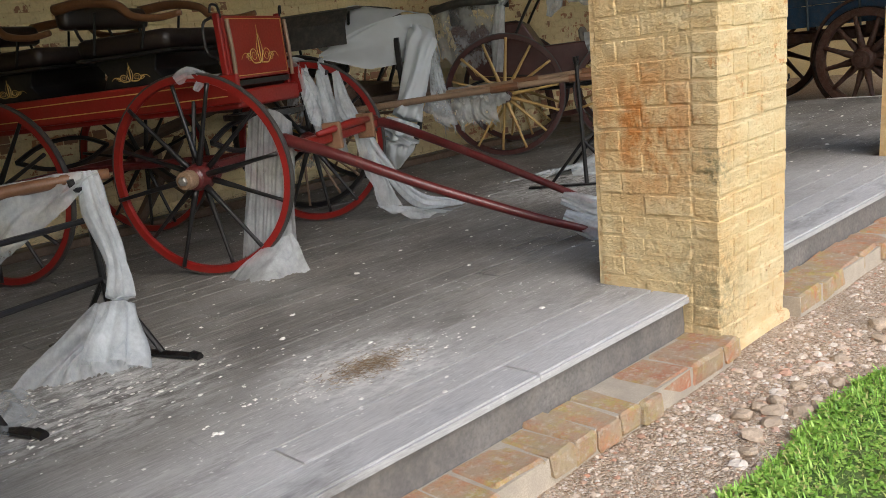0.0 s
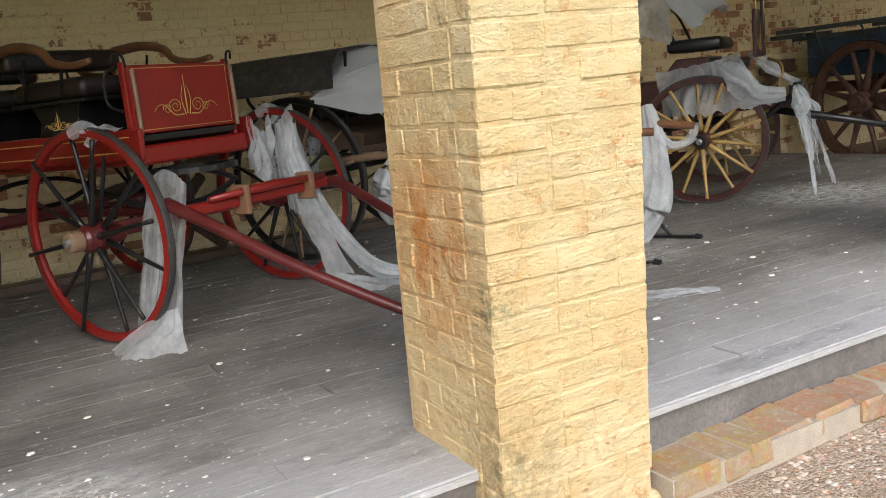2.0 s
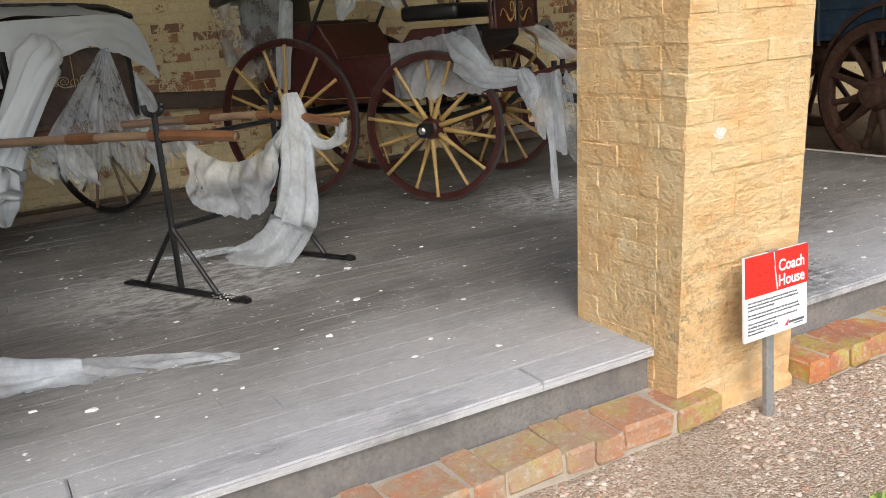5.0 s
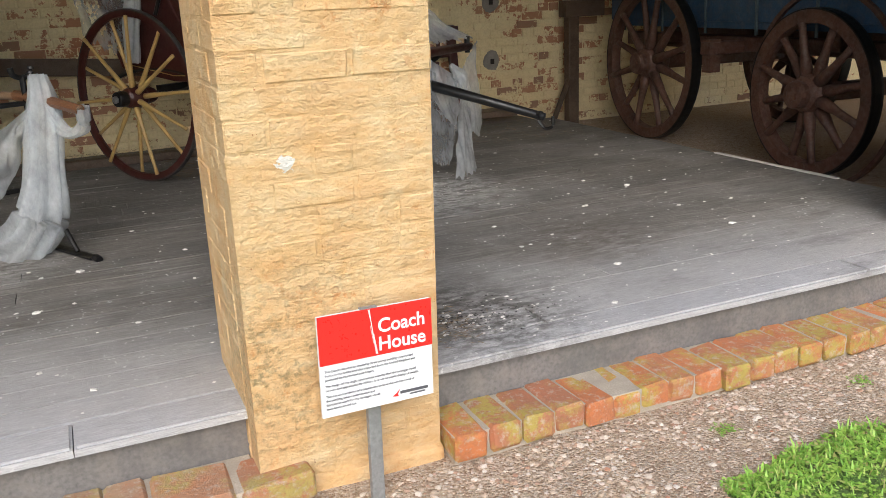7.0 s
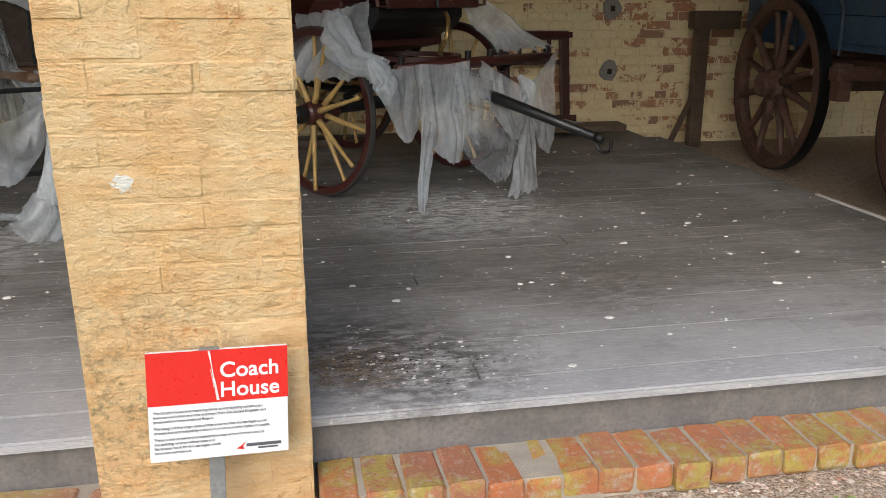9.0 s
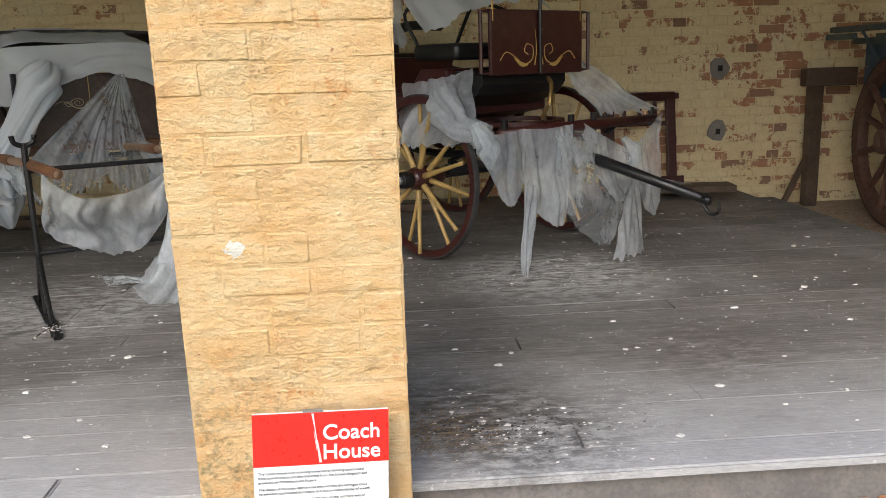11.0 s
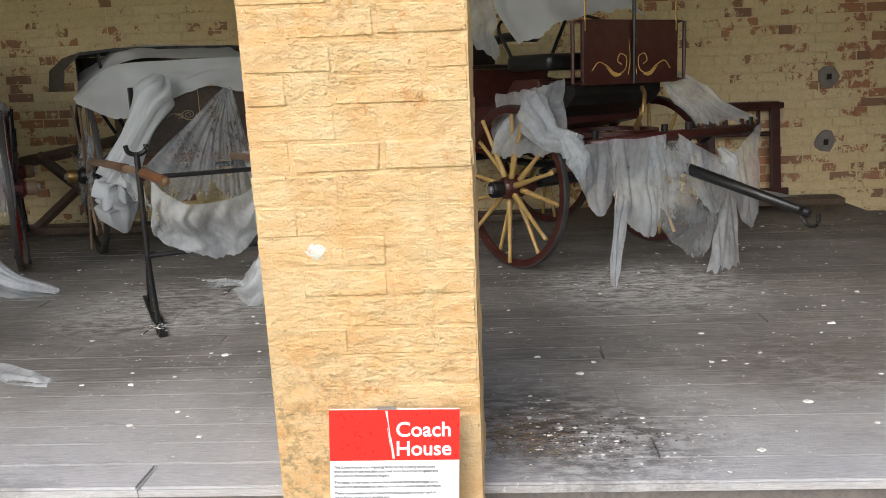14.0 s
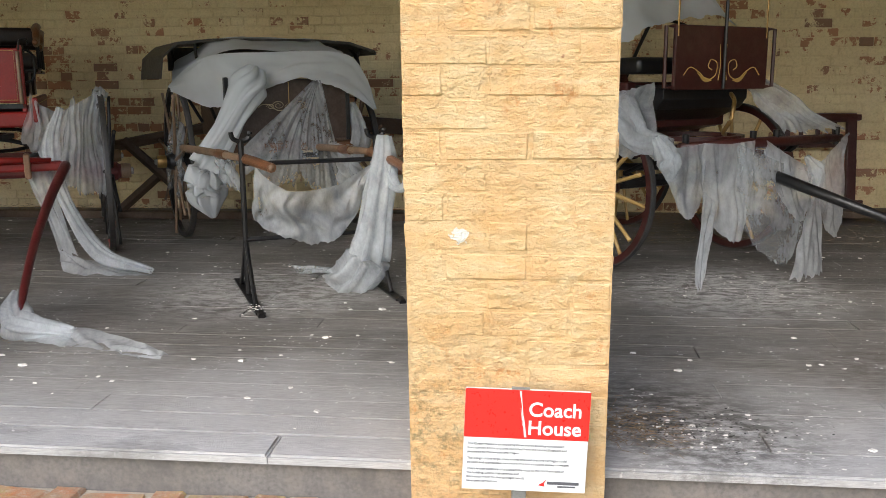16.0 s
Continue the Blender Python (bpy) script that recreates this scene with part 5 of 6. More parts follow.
drape("plastic_sheet", at(CM, (0.26, 0.34, 1.12), (0.30, 0.50, 1.16)), at(CM, (0.64, 0.30, 0.84), (0.68, 0.84, 0.85)), PLASTIC, "plastic sheet stretched from dashboard to splinter bar", folds=4, depth=0.04, seed=31)
drape("plastic_sheet", at(CM, (-0.36, -0.44, 1.06), (0.0, -0.46, 1.12), (0.26, -0.40, 1.14)), at(CM, (-0.30, -0.56, 0.70), (0.05, -0.70, 0.72), (0.52, -0.66, 0.74)), PLASTIC, "plastic sheet wrapped over a yellow-spoked wheel", folds=4, depth=0.05, sag=0.03, seed=32)
bundle("plastic_wrap", at(CM, (0.18, -0.58, 1.04), (0.30, -0.66, 0.94), (0.40, -0.64, 0.82), (0.62, -0.62, 0.80)), [0.05, 0.09, 0.07, 0.04], PLASTIC, "crumpled plastic tied round the wheel rim", seed=33)
drape("plastic_tail", at(CM, (0.74, -0.46, 0.55), (0.77, -0.38, 0.46)), at(CM, (0.80, -0.56, 0.02), (0.82, -0.52, 0.015)), PLASTIC, "thin plastic tail hanging to the deck", folds=2, depth=0.02, seed=34, cols=16)
drape("plastic_tail", at(CM, (0.79, 0.40, 0.50), (0.80, 0.45, 0.48)), at(CM, (0.92, 0.08, 0.015), (0.95, 0.22, 0.02), (0.92, 0.38, 0.02)), PLASTIC, "torn plastic tail touching the deck", folds=2, depth=0.02, seed=35, cols=20)
drape("plastic_sheet", at(CM, (-1.80, -0.50, 1.42), (-1.45, -0.53, 1.46), (-1.08, -0.50, 1.46)), at(CM, (-1.72, -0.50, 0.98), (-1.40, -0.52, 0.86), (-1.12, -0.52, 1.02)), THIN, "clear plastic sheet hanging over the rear body", folds=3, depth=0.03, seed=36)
bundle("plastic_sheet", at(CM, (-0.98, -0.52, 1.50), (-1.10, -0.53, 1.40), (-1.14, -0.54, 1.10), (-1.20, -0.55, 0.80)), [0.03, 0.035, 0.05, 0.04], PLASTIC, "twisted plastic tied to the folded hood", seed=37)
drape("plastic_hood_cover", at(CM, (-0.62, -0.52, 2.02), (-0.56, 0.0, 2.10), (-0.50, 0.52, 2.02)), at(CM, (-0.04, -0.50, 1.34), (0.10, 0.0, 1.52), (0.12, 0.46, 1.50)), SHEET, "pale plastic cover drawn over the carriage hood", folds=2, depth=0.05, sag=-0.04, seed=38, ragged=0.02)
drape("plastic_hood_cover", at(CM, (-0.62, -0.52, 2.00), (-0.44, -0.54, 1.85), (-0.20, -0.54, 1.55)), at(CM, (-0.80, -0.50, 1.62), (-0.58, -0.52, 1.42), (-0.22, -0.52, 1.26)), PLASTIC, "cloudy plastic wrapped round the hood side", folds=3, depth=0.05, seed=39)
bundle("plastic_wrap", at(CM, (-0.60, -0.50, 1.66), (-0.52, -0.55, 1.52), (-0.60, -0.56, 1.36), (-0.66, -0.55, 1.24)), [0.05, 0.045, 0.06, 0.02], PLASTIC, "gathered plastic tied to a hood bow", seed=40)
drape("plastic_sheet", [(5.95, 5.02, 0.40), (6.10, 5.10, 0.42)], [(6.00, 4.88, 0.325), (6.55, 4.96, 0.32)], PLASTIC, "scrap of plastic lying at the wall foot", folds=2, depth=0.02, seed=41, cols=20, rows=10)


# ---- litter, stones and grass ----
def scatter(name, label, category, material, spots, shape):
    """Many small loose bits joined into one object of stuff; shape gives corners round a spot."""
    verts, faces = [], []
    for sp in spots:
        v, f = shape(*sp)
        base = len(verts)
        verts += v
        faces += [tuple(base + k for k in q) for q in f]
    me = bpy.data.meshes.new(name)
    me.from_pydata(verts, [], faces)
    me.materials.append(material)
    ob = new(name, me)
    return tagged(ob, label, category, kind="stuff")


rnd = random.Random(99)


def chip(x, y, z, s):
    n = rnd.randint(4, 6)
    a0, st = rnd.uniform(0, 6.28), rnd.uniform(0.5, 1.0)
    ring = [(s * math.cos(a0 + 6.28 * i / n) * rnd.uniform(0.6, 1.2), s * st * math.sin(a0 + 6.28 * i / n) * rnd.uniform(0.6, 1.2)) for i in range(n)]
    low_ring = [(x + a, y + b, z) for a, b in ring]
    top = [(x + a * 0.75, y + b * 0.75, z + s * rnd.uniform(0.12, 0.4)) for a, b in ring]
    return low_ring + top, [tuple(range(n, 2 * n))] + [(i, (i + 1) % n, n + (i + 1) % n, n + i) for i in range(n)]


def stick(x, y, z, s):
    a = rnd.uniform(0, 6.28)
    dx, dy, w = math.cos(a) * s, math.sin(a) * s, s * 0.03 + 0.0005
    px, py, h = -dy / s * w, dx / s * w, rnd.uniform(0, s * 0.25)
    return [(x - dx + px, y - dy + py, z), (x - dx - px, y - dy - py, z), (x + dx - px, y + dy - py, z + h), (x + dx + px, y + dy + py, z + h), (x, y, z + h / 2 + w * 1.5)], [(0, 1, 4), (1, 2, 4), (2, 3, 4), (3, 0, 4)]


def blob(x, y, s):
    return x + rnd.gauss(0, s[0]), y + rnd.gauss(0, s[1])


spots = [(rnd.uniform(-2.6, 6.8), rnd.uniform(0.05, 4.5), DECK + 0.001, abs(rnd.gauss(0, 0.006)) + 0.003) for _ in range(800)]
spots += [(*blob(4.55, 2.35, (0.45, 0.22)), DECK + 0.001, abs(rnd.gauss(0, 0.003)) + 0.002) for _ in range(300)]
spots += [(*blob(-1.15, 0.55, (0.26, 0.10)), DECK + 0.001, abs(rnd.gauss(0, 0.003)) + 0.002) for _ in range(330)]
spots += [(*blob(-1.9, 1.3, (0.35, 0.25)), DECK + 0.001, abs(rnd.gauss(0, 0.005)) + 0.003) for _ in range(260)]
spots += [(*blob(4.05, 0.28, (0.22, 0.12)), DECK + 0.001, abs(rnd.gauss(0, 0.004)) + 0.002) for _ in range(120)]
spots += [(*blob(2.12, 1.62, (0.03, 0.05)), DECK + 0.022, 0.006) for _ in range(40)]
spots = [p for p in spots if p[1] > 0.0 and p[0] < 6.88 and not (-0.01 < p[0] < 0.58 and p[1] < 0.43) and not (3.15 < p[0] < 3.75 and p[1] < 0.43)]
scatter("droppings", "white bird droppings and paint flakes scattered over the deck", "droppings", CHIP, spots, chip)
big = [(2.30, 0.86), (2.57, 1.21), (1.40, 0.72), (5.31, 1.49), (4.87, 0.55), (6.19, 2.71), (5.72, 0.80), (5.80, 1.79), (3.95, 1.1), (2.75, 1.72)]
for x, y in big:
    v, f = chip(0, 0, 0, 0.022)
    me = bpy.data.meshes.new("paint_flake")
    me.from_pydata(v, [], f)
    me.materials.append(CHIP)
    ob = new("paint_flake", me)
    ob.matrix_basis = pose(x, y, DECK + 0.002)
    tagged(ob, "white flake of fallen paint lying on the deck", "paint flake", "fallen paint flakes")
spots = [(*blob(-1.15, 0.55, (0.09, 0.05)), DECK + rnd.uniform(0.001, 0.012), rnd.uniform(0.006, 0.016)) for _ in range(700)]
spots += [(*blob(1.12, 1.14, (0.06, 0.05)), DECK + 0.002, rnd.uniform(0.008, 0.02)) for _ in range(160)]
spots += [(*blob(3.86, 0.30, (0.10, 0.10)), DECK + 0.002, rnd.uniform(0.006, 0.02)) for _ in range(420)]
spots += [(rnd.uniform(3.4, 6.6), rnd.uniform(3.6, 5.3), DECK + 0.002, rnd.uniform(0.01, 0.03)) for _ in range(1500)]
spots += [(rnd.uniform(-2, 3.4), rnd.uniform(4.65, 5.35), DECK - 0.02 + rnd.uniform(0, 0.03), rnd.uniform(0.01, 0.035)) for _ in range(2200)]
spots += [(rnd.uniform(6.95, 8.6), rnd.uniform(0.6, 5.2), LOW + 0.002, rnd.uniform(0.01, 0.035)) for _ in range(1300)]
spots = [p for p in spots if not (3.15 < p[0] < 3.745 and p[1] < 0.43)]
scatter("straw_litter", "dry straw and chaff lying on deck and floor", "straw", STRAW, spots, stick)
DIRT = plain("dark_droppings", (0.03, 0.026, 0.022), 0.95, vary=0.4, scale=40)
spots = [(*blob(4.02, 0.30, (0.16, 0.08)), DECK + 0.001, abs(rnd.gauss(0, 0.003)) + 0.0015) for _ in range(260)]
spots = [p for p in spots if p[1] > 0.02 and not (p[0] < 3.75 and p[1] < 0.43)]
scatter("dark_droppings", "dark crumbled droppings on the deck beside a pillar", "droppings", DIRT, spots, chip)
# earth: fine pebbles, dead grass and larger stones
PEB = Nodes("mixed_pebbles", 0.9)
PEB.colour(PEB.mix(PEB.math("MULTIPLY", PEB.noise(90, 5), 0.5), PEB.ramp(PEB.island(), [(0.0, (0.34, 0.17, 0.10)), (0.25, (0.48, 0.36, 0.26)), (0.6, (0.58, 0.48, 0.38)), (0.9, (0.68, 0.62, 0.54)), (1.0, (0.46, 0.19, 0.10))]), (0.40, 0.30, 0.21)))
PEB.bump(PEB.noise(140, 6), 0.4, 0.004)


def pebble(x, y, z, s):
    v, f = [], []
    n = 6
    for k, (r, h) in enumerate(((1.0, 0.0), (0.95, 0.35), (0.5, 0.62))):
        for i in range(n):
            a = 6.28 * (i + 0.4 * k) / n
            q = r * s * rnd.uniform(0.75, 1.2)
            v.append((x + q * math.cos(a), y + q * math.sin(a), z + h * s * rnd.uniform(0.8, 1.2)))
    for k in range(2):
        for i in range(n):
            j = (i + 1) % n
            f.append((k * n + i, k * n + j, (k + 1) * n + j, (k + 1) * n + i))
    f.append(tuple(range(2 * n, 3 * n)))
    return v, f


spots = []
for _ in range(13000):
    x, y = rnd.uniform(-2.2, 6.9), -0.22 - abs(rnd.gauss(0, 0.3))
    if noise.noise(Vector((x * 2.2, y * 2.2, 5))) > -0.25 and not (0 < x < 0.57 and y > -0.22):
        spots.append((x, y, ground_height(x, y) - 0.002, min(0.016, abs(rnd.gauss(0, 0.0042)) + 0.002)))
for _ in range(260):
    x, y = blob(0.0, -0.50, (0.55, 0.10))
    spots.append((x, y, ground_height(x, y) - 0.004, abs(rnd.gauss(0, 0.008)) + 0.008))
scatter("gravel", "mixed brown and pale gravel on the dry earth", "gravel", PEB.mat, spots, pebble)
spots = []
for _ in range(8000):
    x, y = rnd.uniform(-2.2, 6.9), -0.20 - abs(rnd.gauss(0, 0.28))
    spots.append((x, y, ground_height(x, y) + 0.001, rnd.uniform(0.004, 0.016)))
scatter("dead_grass", "dry dead grass stalks lying on the earth", "dead grass", plain("dry_grass_stalks", (0.44, 0.34, 0.22), 0.9, vary=0.35, scale=40), spots, stick)


def stone_mesh(seed):
    bm = bmesh.new()
    bmesh.ops.create_icosphere(bm, subdivisions=2, radius=1.0)
    for v in bm.verts:
        d = v.co.normalized()
        v.co = d * (1 + 0.38 * noise.noise(d * 1.3 + Vector((seed * 7.1, 0, 0))) + 0.12 * noise.noise(d * 4 + Vector((0, seed * 3.3, 0))))
        v.co.z *= 0.6
    me = bpy.data.meshes.new("stone")
    bm.to_mesh(me)
    bm.free()
    me.materials.append(STONE)
    return me


stones = [stone_mesh(i) for i in range(6)]
for i in range(46):
    x, y = blob(0.05, -0.52, (0.42, 0.085)) if i < 30 else (rnd.uniform(1.0, 6.5), -0.3 - abs(rnd.gauss(0, 0.2)))
    y = min(y, -0.30)
    s = rnd.uniform(0.014, 0.042) if i < 30 else rnd.uniform(0.010, 0.022)
    ob = new("stone", stones[i % 6])
    ob.matrix_basis = pose(x, y, ground_height(x, y) + s * 0.2, rnd.uniform(-15, 15), rnd.uniform(-15, 15), rnd.uniform(0, 360)) @ Matrix.Diagonal((s, s * rnd.uniform(0.7, 1.0), s, 1))
    tagged(ob, "pale rough stone lying loose on the earth", "stone", "loose stones")


def lawn_edge(x):
    return -0.66 + 0.10 * noise.noise(Vector((x * 1.3, 0, 7))) + 0.05 * noise.noise(Vector((x * 5, 0, 3))) - (0.16 if 2.4 < x < 4.4 else 0)


def lawn():
    bm = bmesh.new()
    xs = [-60, -20, -8] + [-4 + 0.1 * i for i in range(131)] + [12, 25, 60]
    rows = []
    for x in xs:
        e = lawn_edge(x)
        rows.append([bm.verts.new((x, y, (ground_height(x, y) if -5 <= x <= 9 and y > -4 else 0) + h)) for y, h in ((e, -0.004), (e - 0.06, 0.012), (e - 0.4, 0.016), (-2.0, 0.018), (-3.9, 0.02), (-20, 0.03), (-60, 0.03))])
    for c0, c1 in zip(rows, rows[1:]):
        for j in range(6):
            bm.faces.new((c0[j], c0[j + 1], c1[j + 1], c1[j]))
    n = Nodes("short_green_turf", 0.9)
    n.colour(n.mix(n.mask(n.noise(3, 5), 0.4, 0.7), n.ramp(n.noise(60, 6), [(0.3, (0.06, 0.11, 0.02)), (0.7, (0.13, 0.24, 0.04))]), (0.16, 0.15, 0.06)))
    n.bump(n.noise(90, 6), 0.8, 0.02)
    tagged(part("lawn", bm, n.mat, smooth=True), "green turf beside the dry earth strip", "lawn", kind="structure")


lawn()


def blade(x, y, z, s):
    a, lean = rnd.uniform(0, 6.28), rnd.uniform(0.1, 0.8)
    w = s * rnd.uniform(0.05, 0.10)
    px, py = -math.sin(a) * w, math.cos(a) * w
    dx, dy = math.cos(a) * s * lean, math.sin(a) * s * lean
    return [(x - px, y - py, z), (x + px, y + py, z), (x + dx * 0.45 + px * 0.8, y + dy * 0.45 + py * 0.8, z + s * 0.55), (x + dx * 0.45 - px * 0.8, y + dy * 0.45 - py * 0.8, z + s * 0.55), (x + dx, y + dy, z + s * 0.85)], [(0, 1, 2, 3), (3, 2, 4)]


def clover(x, y, z, s):
    v, f = [], []
    a0, h = rnd.uniform(0, 6.28), rnd.uniform(0.5, 1.6) * s
    for k in range(3):
        a = a0 + k * 2.09
        c, d = math.cos(a), math.sin(a)
        b = len(v)
        tilt = rnd.uniform(-0.25, 0.35) * s
        v += [(x, y, z + h), (x + (c * 0.5 - d * 0.42) * s, y + (d * 0.5 + c * 0.42) * s, z + h + tilt * 0.6), (x + c * s, y + d * s, z + h + tilt), (x + (c * 0.5 + d * 0.42) * s, y + (d * 0.5 - c * 0.42) * s, z + h + tilt * 0.6)]
        f.append((b, b + 1, b + 2, b + 3))
    return v, f


gspots, cspots = [], []
for _ in range(60000):
    x = rnd.uniform(-1.4, 6.6)
    y = lawn_edge(x) - abs(rnd.gauss(0, 0.35)) + 0.02
    if y < -1.7 or noise.noise(Vector((x * 4, y * 4, 1))) < -0.6:
        continue
    z = ground_height(x, y)
    if rnd.random() < 0.4:
        gspots.append((x, y, z, rnd.uniform(0.018, 0.055)))
    else:
        cspots.append((x, y, z, rnd.uniform(0.008, 0.018)))
for x0, y0 in ((4.62, -0.42), (5.25, -0.40)):
    for _ in range(40):
        x, y = blob(x0, y0, (0.022, 0.016))
        cspots.append((x, y, ground_height(x, y), rnd.uniform(0.006, 0.010)))
GREEN = Nodes("bright_grass_leaf", 0.55)
GREEN.colour(GREEN.ramp(GREEN.island(), [(0.0, (0.13, 0.26, 0.03)), (0.5, (0.24, 0.43, 0.055)), (0.85, (0.34, 0.49, 0.09)), (1.0, (0.36, 0.33, 0.12))]))
GREEN.bsdf.inputs["Subsurface Weight"].default_value = 0.0
scatter("grass", "short bright green grass at the edge of the lawn", "grass", GREEN.mat, gspots, blade)
scatter("clover", "low green clover growing at the lawn edge", "clover", GREEN.mat, cspots, clover)


# ---- pieces of the setting ----
def brick_mesh(name, l, d, h, seed, material, round_by=0.009, rough=0.004):
    rnd = random.Random(seed)
    bm = bmesh.new()
    bmesh.ops.create_cube(bm, size=1.0, matrix=Matrix.Diagonal((l, d, h, 1)))
    bmesh.ops.bevel(bm, geom=list(bm.edges), offset=round_by, segments=1, affect="EDGES")
    for v in bm.verts:
        v.co += Vector((rnd.uniform(-1, 1), rnd.uniform(-1, 1), rnd.uniform(-1, 1))) * rough
    bmesh.ops.recalc_face_normals(bm, faces=bm.faces)
    me = bpy.data.meshes.new(name)
    bm.to_mesh(me)
    bm.free()
    me.materials.append(material)
    return me


def pillar(x, front, index, bricks=True, w=0.57):
    """A square brick pier of painted bricks round a core; it leans outward a little."""
    d0, d1, top, lean = front, 0.41, 2.65, 0.052
    inset = 0.007 if index == 1 else 0.004
    shape = Shape().box((x + w / 2, (d0 + d1) / 2, top / 2 - 0.1), (w - inset, d1 - d0 - inset, top + 0.2))
    for v in shape.bm.verts:
        v.co.y -= lean * v.co.z
    core = part("pillar", shape, JOINT)
    tagged(core, "square brick pillar with thick worn yellow paint", "pillar", "yellow brick pillars", "structure")
    if not bricks:
        return
    rnd = random.Random(40 + index)
    h, j = (0.0825, 0.004) if index == 1 else (0.0810, 0.002)
    z, k = 0.0, 0
    while z < 1.93:
        runs = ([0.235, 0.115, 0.235], [0.115, 0.115, 0.235, 0.115], [0.235, 0.235, 0.115], [0.115, 0.235, 0.235])[k % 4]
        f = (w - j * (len(runs) - 1)) / sum(runs)
        left, out = x, d0 - lean * (z + h / 2)
        for n, l in enumerate(runs):
            lf = l * f
            worn = 0.012 * rnd.random() if index == 2 and n == 0 and z < 0.9 else 0.0
            place(lf, left + lf / 2 + worn, out + 0.055 + worn * 0.5, z + h / 2, 0, core, rnd, lean)
            left += lf + j
        sides = [0.235, 0.235] if k % 2 else [0.11, 0.235, 0.12]
        f = (d1 - d0 - 0.115 - 0.02) / sum(sides)
        yy = out + 0.115
        for l in sides:
            lf = l * f - 0.004
            for sx, xx in ((0, x + 0.055), (1, x + w - 0.055)):
                place(lf, xx, yy + lf / 2, z + h / 2, 90, core, rnd, 0.0)
            yy += lf + j
        z += h + j
        k += 1


VARIANTS = {}


def place(l, x, y, z, turn, parent, rnd, lean):
    key = round(l, 2)
    if key not in VARIANTS:
        VARIANTS[key] = [brick_mesh("brick", l, 0.11, 0.080, int(key * 1000) + i, YELLOW, 0.0045 + 0.0015 * (i % 3), 0.0018) for i in range(6)]
    ob = new("brick", rnd.choice(VARIANTS[key]))
    ob.parent = parent
    calm = 0.6 if parent.name == "pillar" else 0.45
    ob.matrix_basis = pose(x + rnd.gauss(0, 0.0022) * calm, y + rnd.gauss(0, 0.0022) * calm, z + rnd.gauss(0, 0.001), math.degrees(lean) + rnd.gauss(0, 0.3) * calm, rnd.gauss(0, 0.5) * calm, turn + rnd.gauss(0, 0.4) * calm)


pillar(0.0, -0.148, 1, True, 0.548)
pillar(3.160, -0.138, 2)
pillar(6.33, -0.15, 3)
for i, x in enumerate((-6.33, -3.165, 9.50)):
    pillar(x, -0.15, 5 + i, False)
for x, y in ((0.28, -0.155), (3.44, -0.145)):
    f = part("pillar_footing", Shape().box((x, y + 0.022, 0.03), (0.60, 0.08, 0.12), bevel=0.025), YELLOW)
    tagged(f, "crumbling painted footing at the foot of a brick pillar", "footing", "pillar footings", "structure")


def planks():
    rnd = random.Random(7)
    widths = {}
    y, row = -0.035, 0
    while y < 4.5:
        w = 0.165 if row == 0 else rnd.choice((0.15, 0.155, 0.165))
        x = -5.9 + rnd.uniform(-1.5, 0.0)
        while x < 6.90:
            l = rnd.choice((2.4, 3.0, 3.6))
            x0, x1 = max(x, -5.9), min(x + l, 6.90)
            x += l
            if x1 - x0 < 0.1:
                continue
            key = (round(x1 - x0, 2), w)
            if key not in widths:
                bm = bmesh.new()
                bmesh.ops.create_cube(bm, size=1.0, matrix=Matrix.Diagonal((x1 - x0 - 0.003, w - rnd.choice((0.0004, 0.0008, 0.0018)), 0.03, 1)))
                if not row:
                    bmesh.ops.bevel(bm, geom=[e for e in bm.edges if all(v.co.z > 0 for v in e.verts)], offset=0.008, segments=2, affect="EDGES")
                me = bpy.data.meshes.new("deck_board")
                bm.to_mesh(me)
                bm.free()
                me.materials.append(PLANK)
                widths[key] = me
            ob = new("deck_board", widths[key])
            ob.parent = deck
            ob.matrix_basis = pose((x0 + x1) / 2, y + w / 2, DECK - 0.015 + rnd.gauss(0, 0.0004), rnd.gauss(0, 0.08), 0, 0)
        y += w
        row += 1


planks()


KERBS = [(-5.7, -3.18), (-2.58, -0.01), (0.58, 3.155), (3.745, 6.32), (6.91, 9.0)]


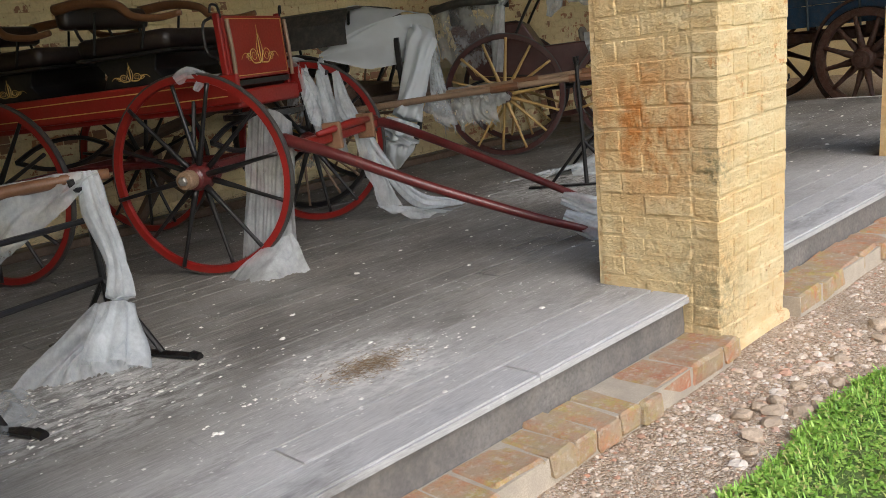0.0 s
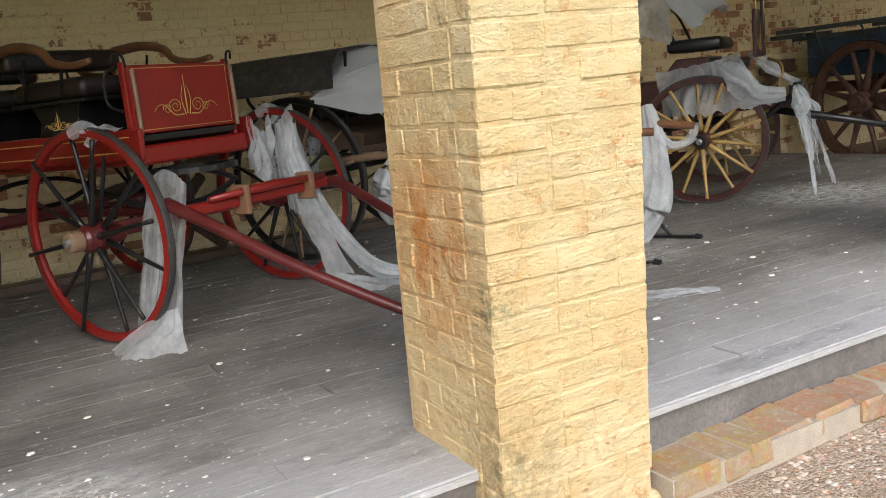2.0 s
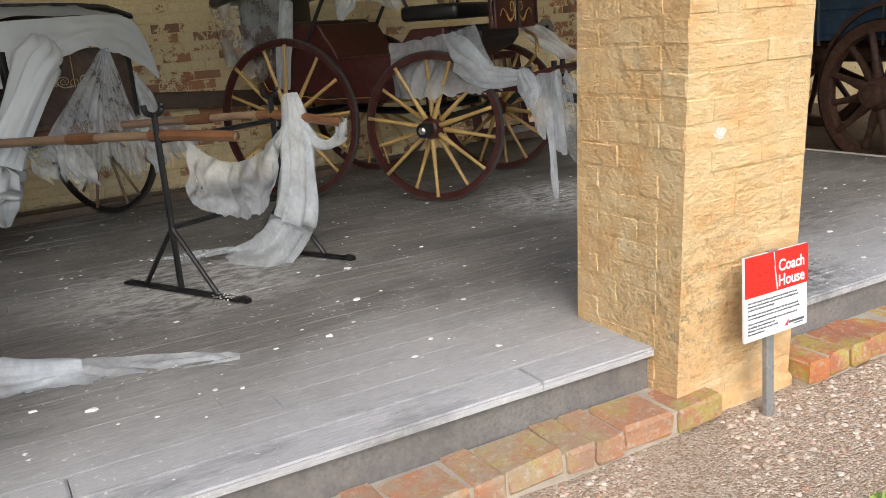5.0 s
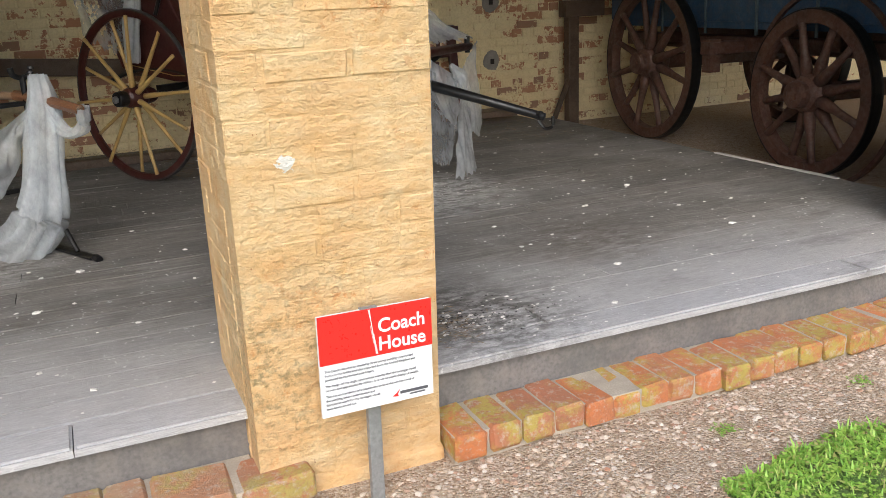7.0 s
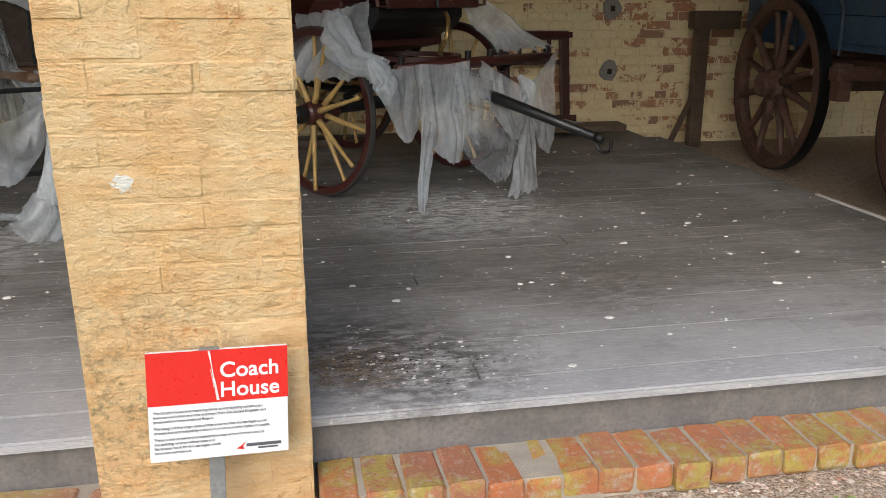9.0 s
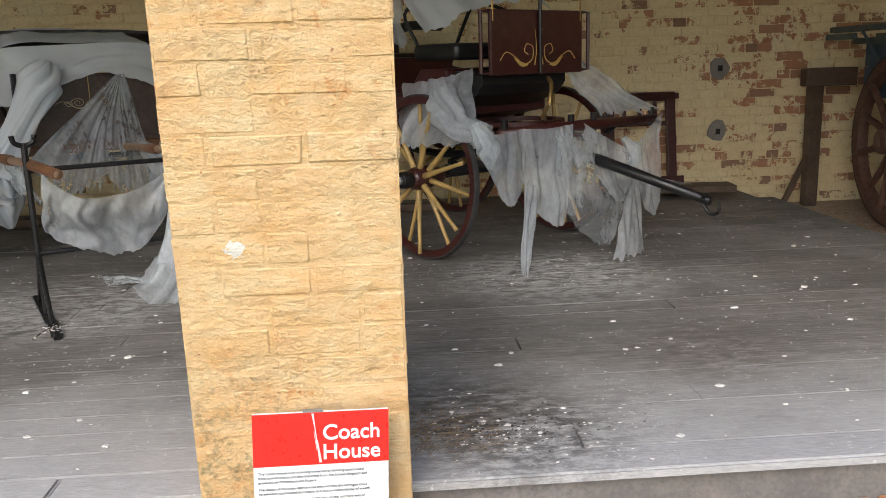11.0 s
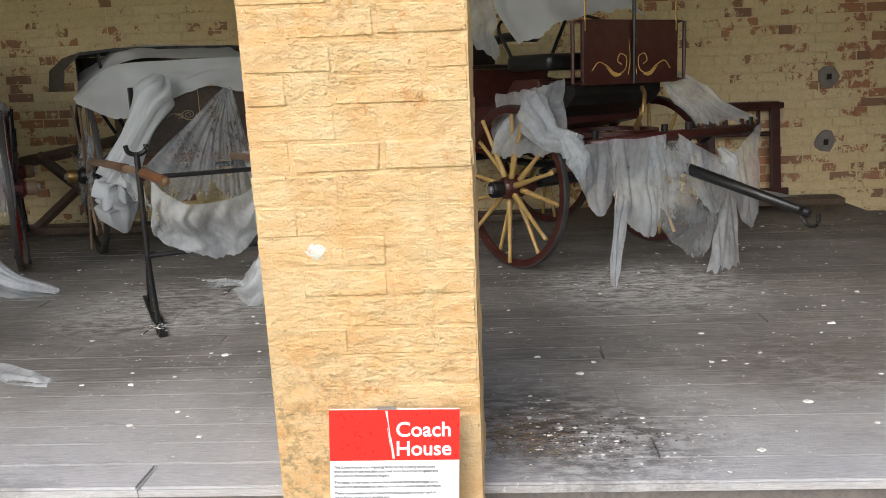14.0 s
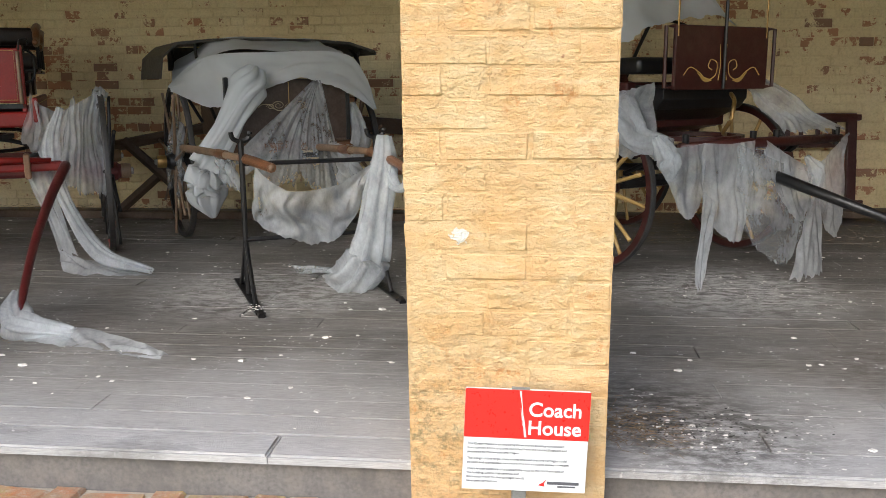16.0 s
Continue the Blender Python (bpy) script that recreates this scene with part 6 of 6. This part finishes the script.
def kerb():
    bed = Shape()
    for a, b in KERBS:
        bed.box(((a + b) / 2, -0.108, 0.046), (b - a, 0.205, 0.174))
    base = part("kerb", bed, MORTAR)
    tagged(base, "low kerb of worn red bricks with yellow lichen", "kerb", kind="structure")
    rnd = random.Random(11)
    head = [brick_mesh("brick", 0.108, 0.225, 0.085, 70 + i, KERB, 0.010, 0.004) for i in range(7)]
    long = [brick_mesh("brick", 0.215, 0.20, 0.085, 90 + i, KERB, 0.012, 0.005) for i in range(7)]
    for a, b in KERBS:
        x = a
        soldier = a > 3
        while x < b - 0.05:
            short = soldier or rnd.random() < 0.45
            l = 0.108 if short else 0.215
            ob = new("brick", rnd.choice(head if short else long))
            ob.parent = base
            ob.matrix_basis = pose(x + l / 2, -0.115 + rnd.gauss(0, 0.006), 0.098 + rnd.gauss(0, 0.004), rnd.gauss(0, 1.5), rnd.gauss(0, 1.5), rnd.choice((0, 180)) + rnd.gauss(0, 1.6))
            x += l + rnd.uniform(0.004, 0.013)


kerb()


def back_bricks():
    """Courses of the back wall: the stretch nearest the walk brick by brick, the rest joined."""
    rnd = random.Random(21)
    near = {l: [brick_mesh("brick", l, 0.06, 0.073, 200 + i + int(l * 100), BACKWALL, 0.006, 0.003) for i in range(6)] for l in (0.232, 0.114)}
    verts, faces = [], []
    h, z, k = 0.081, 0.10, 0
    while z < 2.5:
        x = -5.0 + (0.06 if k % 2 else 0.0)
        while x < 11.5:
            l = 0.114 if (k % 3 == 2) else 0.232
            p = WALL @ Vector((x + l / 2, 0.072 + rnd.gauss(0, 0.0022), z + h / 2))
            if 5.0 < x < 7.6 and 0.22 < z < 2.0 and len(back.children) < 300:
                ob = new("brick", rnd.choice(near[l]))
                ob.parent = back
                ob.matrix_basis = pose(x + l / 2, 0.072 + rnd.gauss(0, 0.0022), z + h / 2, rnd.gauss(0, 0.5), rnd.gauss(0, 0.5), rnd.gauss(0, 0.4))
            else:
                i0 = len(verts)
                e, y0, y1 = 0.006, 0.042 + rnd.gauss(0, 0.0022), 0.075
                for yy, ins in ((y1, 0.0), (y0 + e, 0.0), (y0, e)):
                    for ux, uz in ((0, 0), (1, 0), (1, 1), (0, 1)):
                        q = Vector((x + (l - ins if ux else ins) + rnd.gauss(0, 0.0012), yy, z + (0.073 - ins if uz else ins) + 0.004 + rnd.gauss(0, 0.0012)))
                        verts.append(q)
                for a in (0, 4):
                    for b in range(4):
                        c = (b + 1) % 4
                        faces.append((i0 + a + b, i0 + a + c, i0 + a + 4 + c, i0 + a + 4 + b))
                faces.append((i0 + 8, i0 + 9, i0 + 10, i0 + 11))
            x += l + 0.009
        z += h
        k += 1
    me = bpy.data.meshes.new("brick_courses")
    me.from_pydata(verts, [], faces)
    me.materials.append(BACKWALL)
    ob = new("brick_courses", me)
    ob.parent = back
    tagged(ob, kind="stuff")


back_bricks()
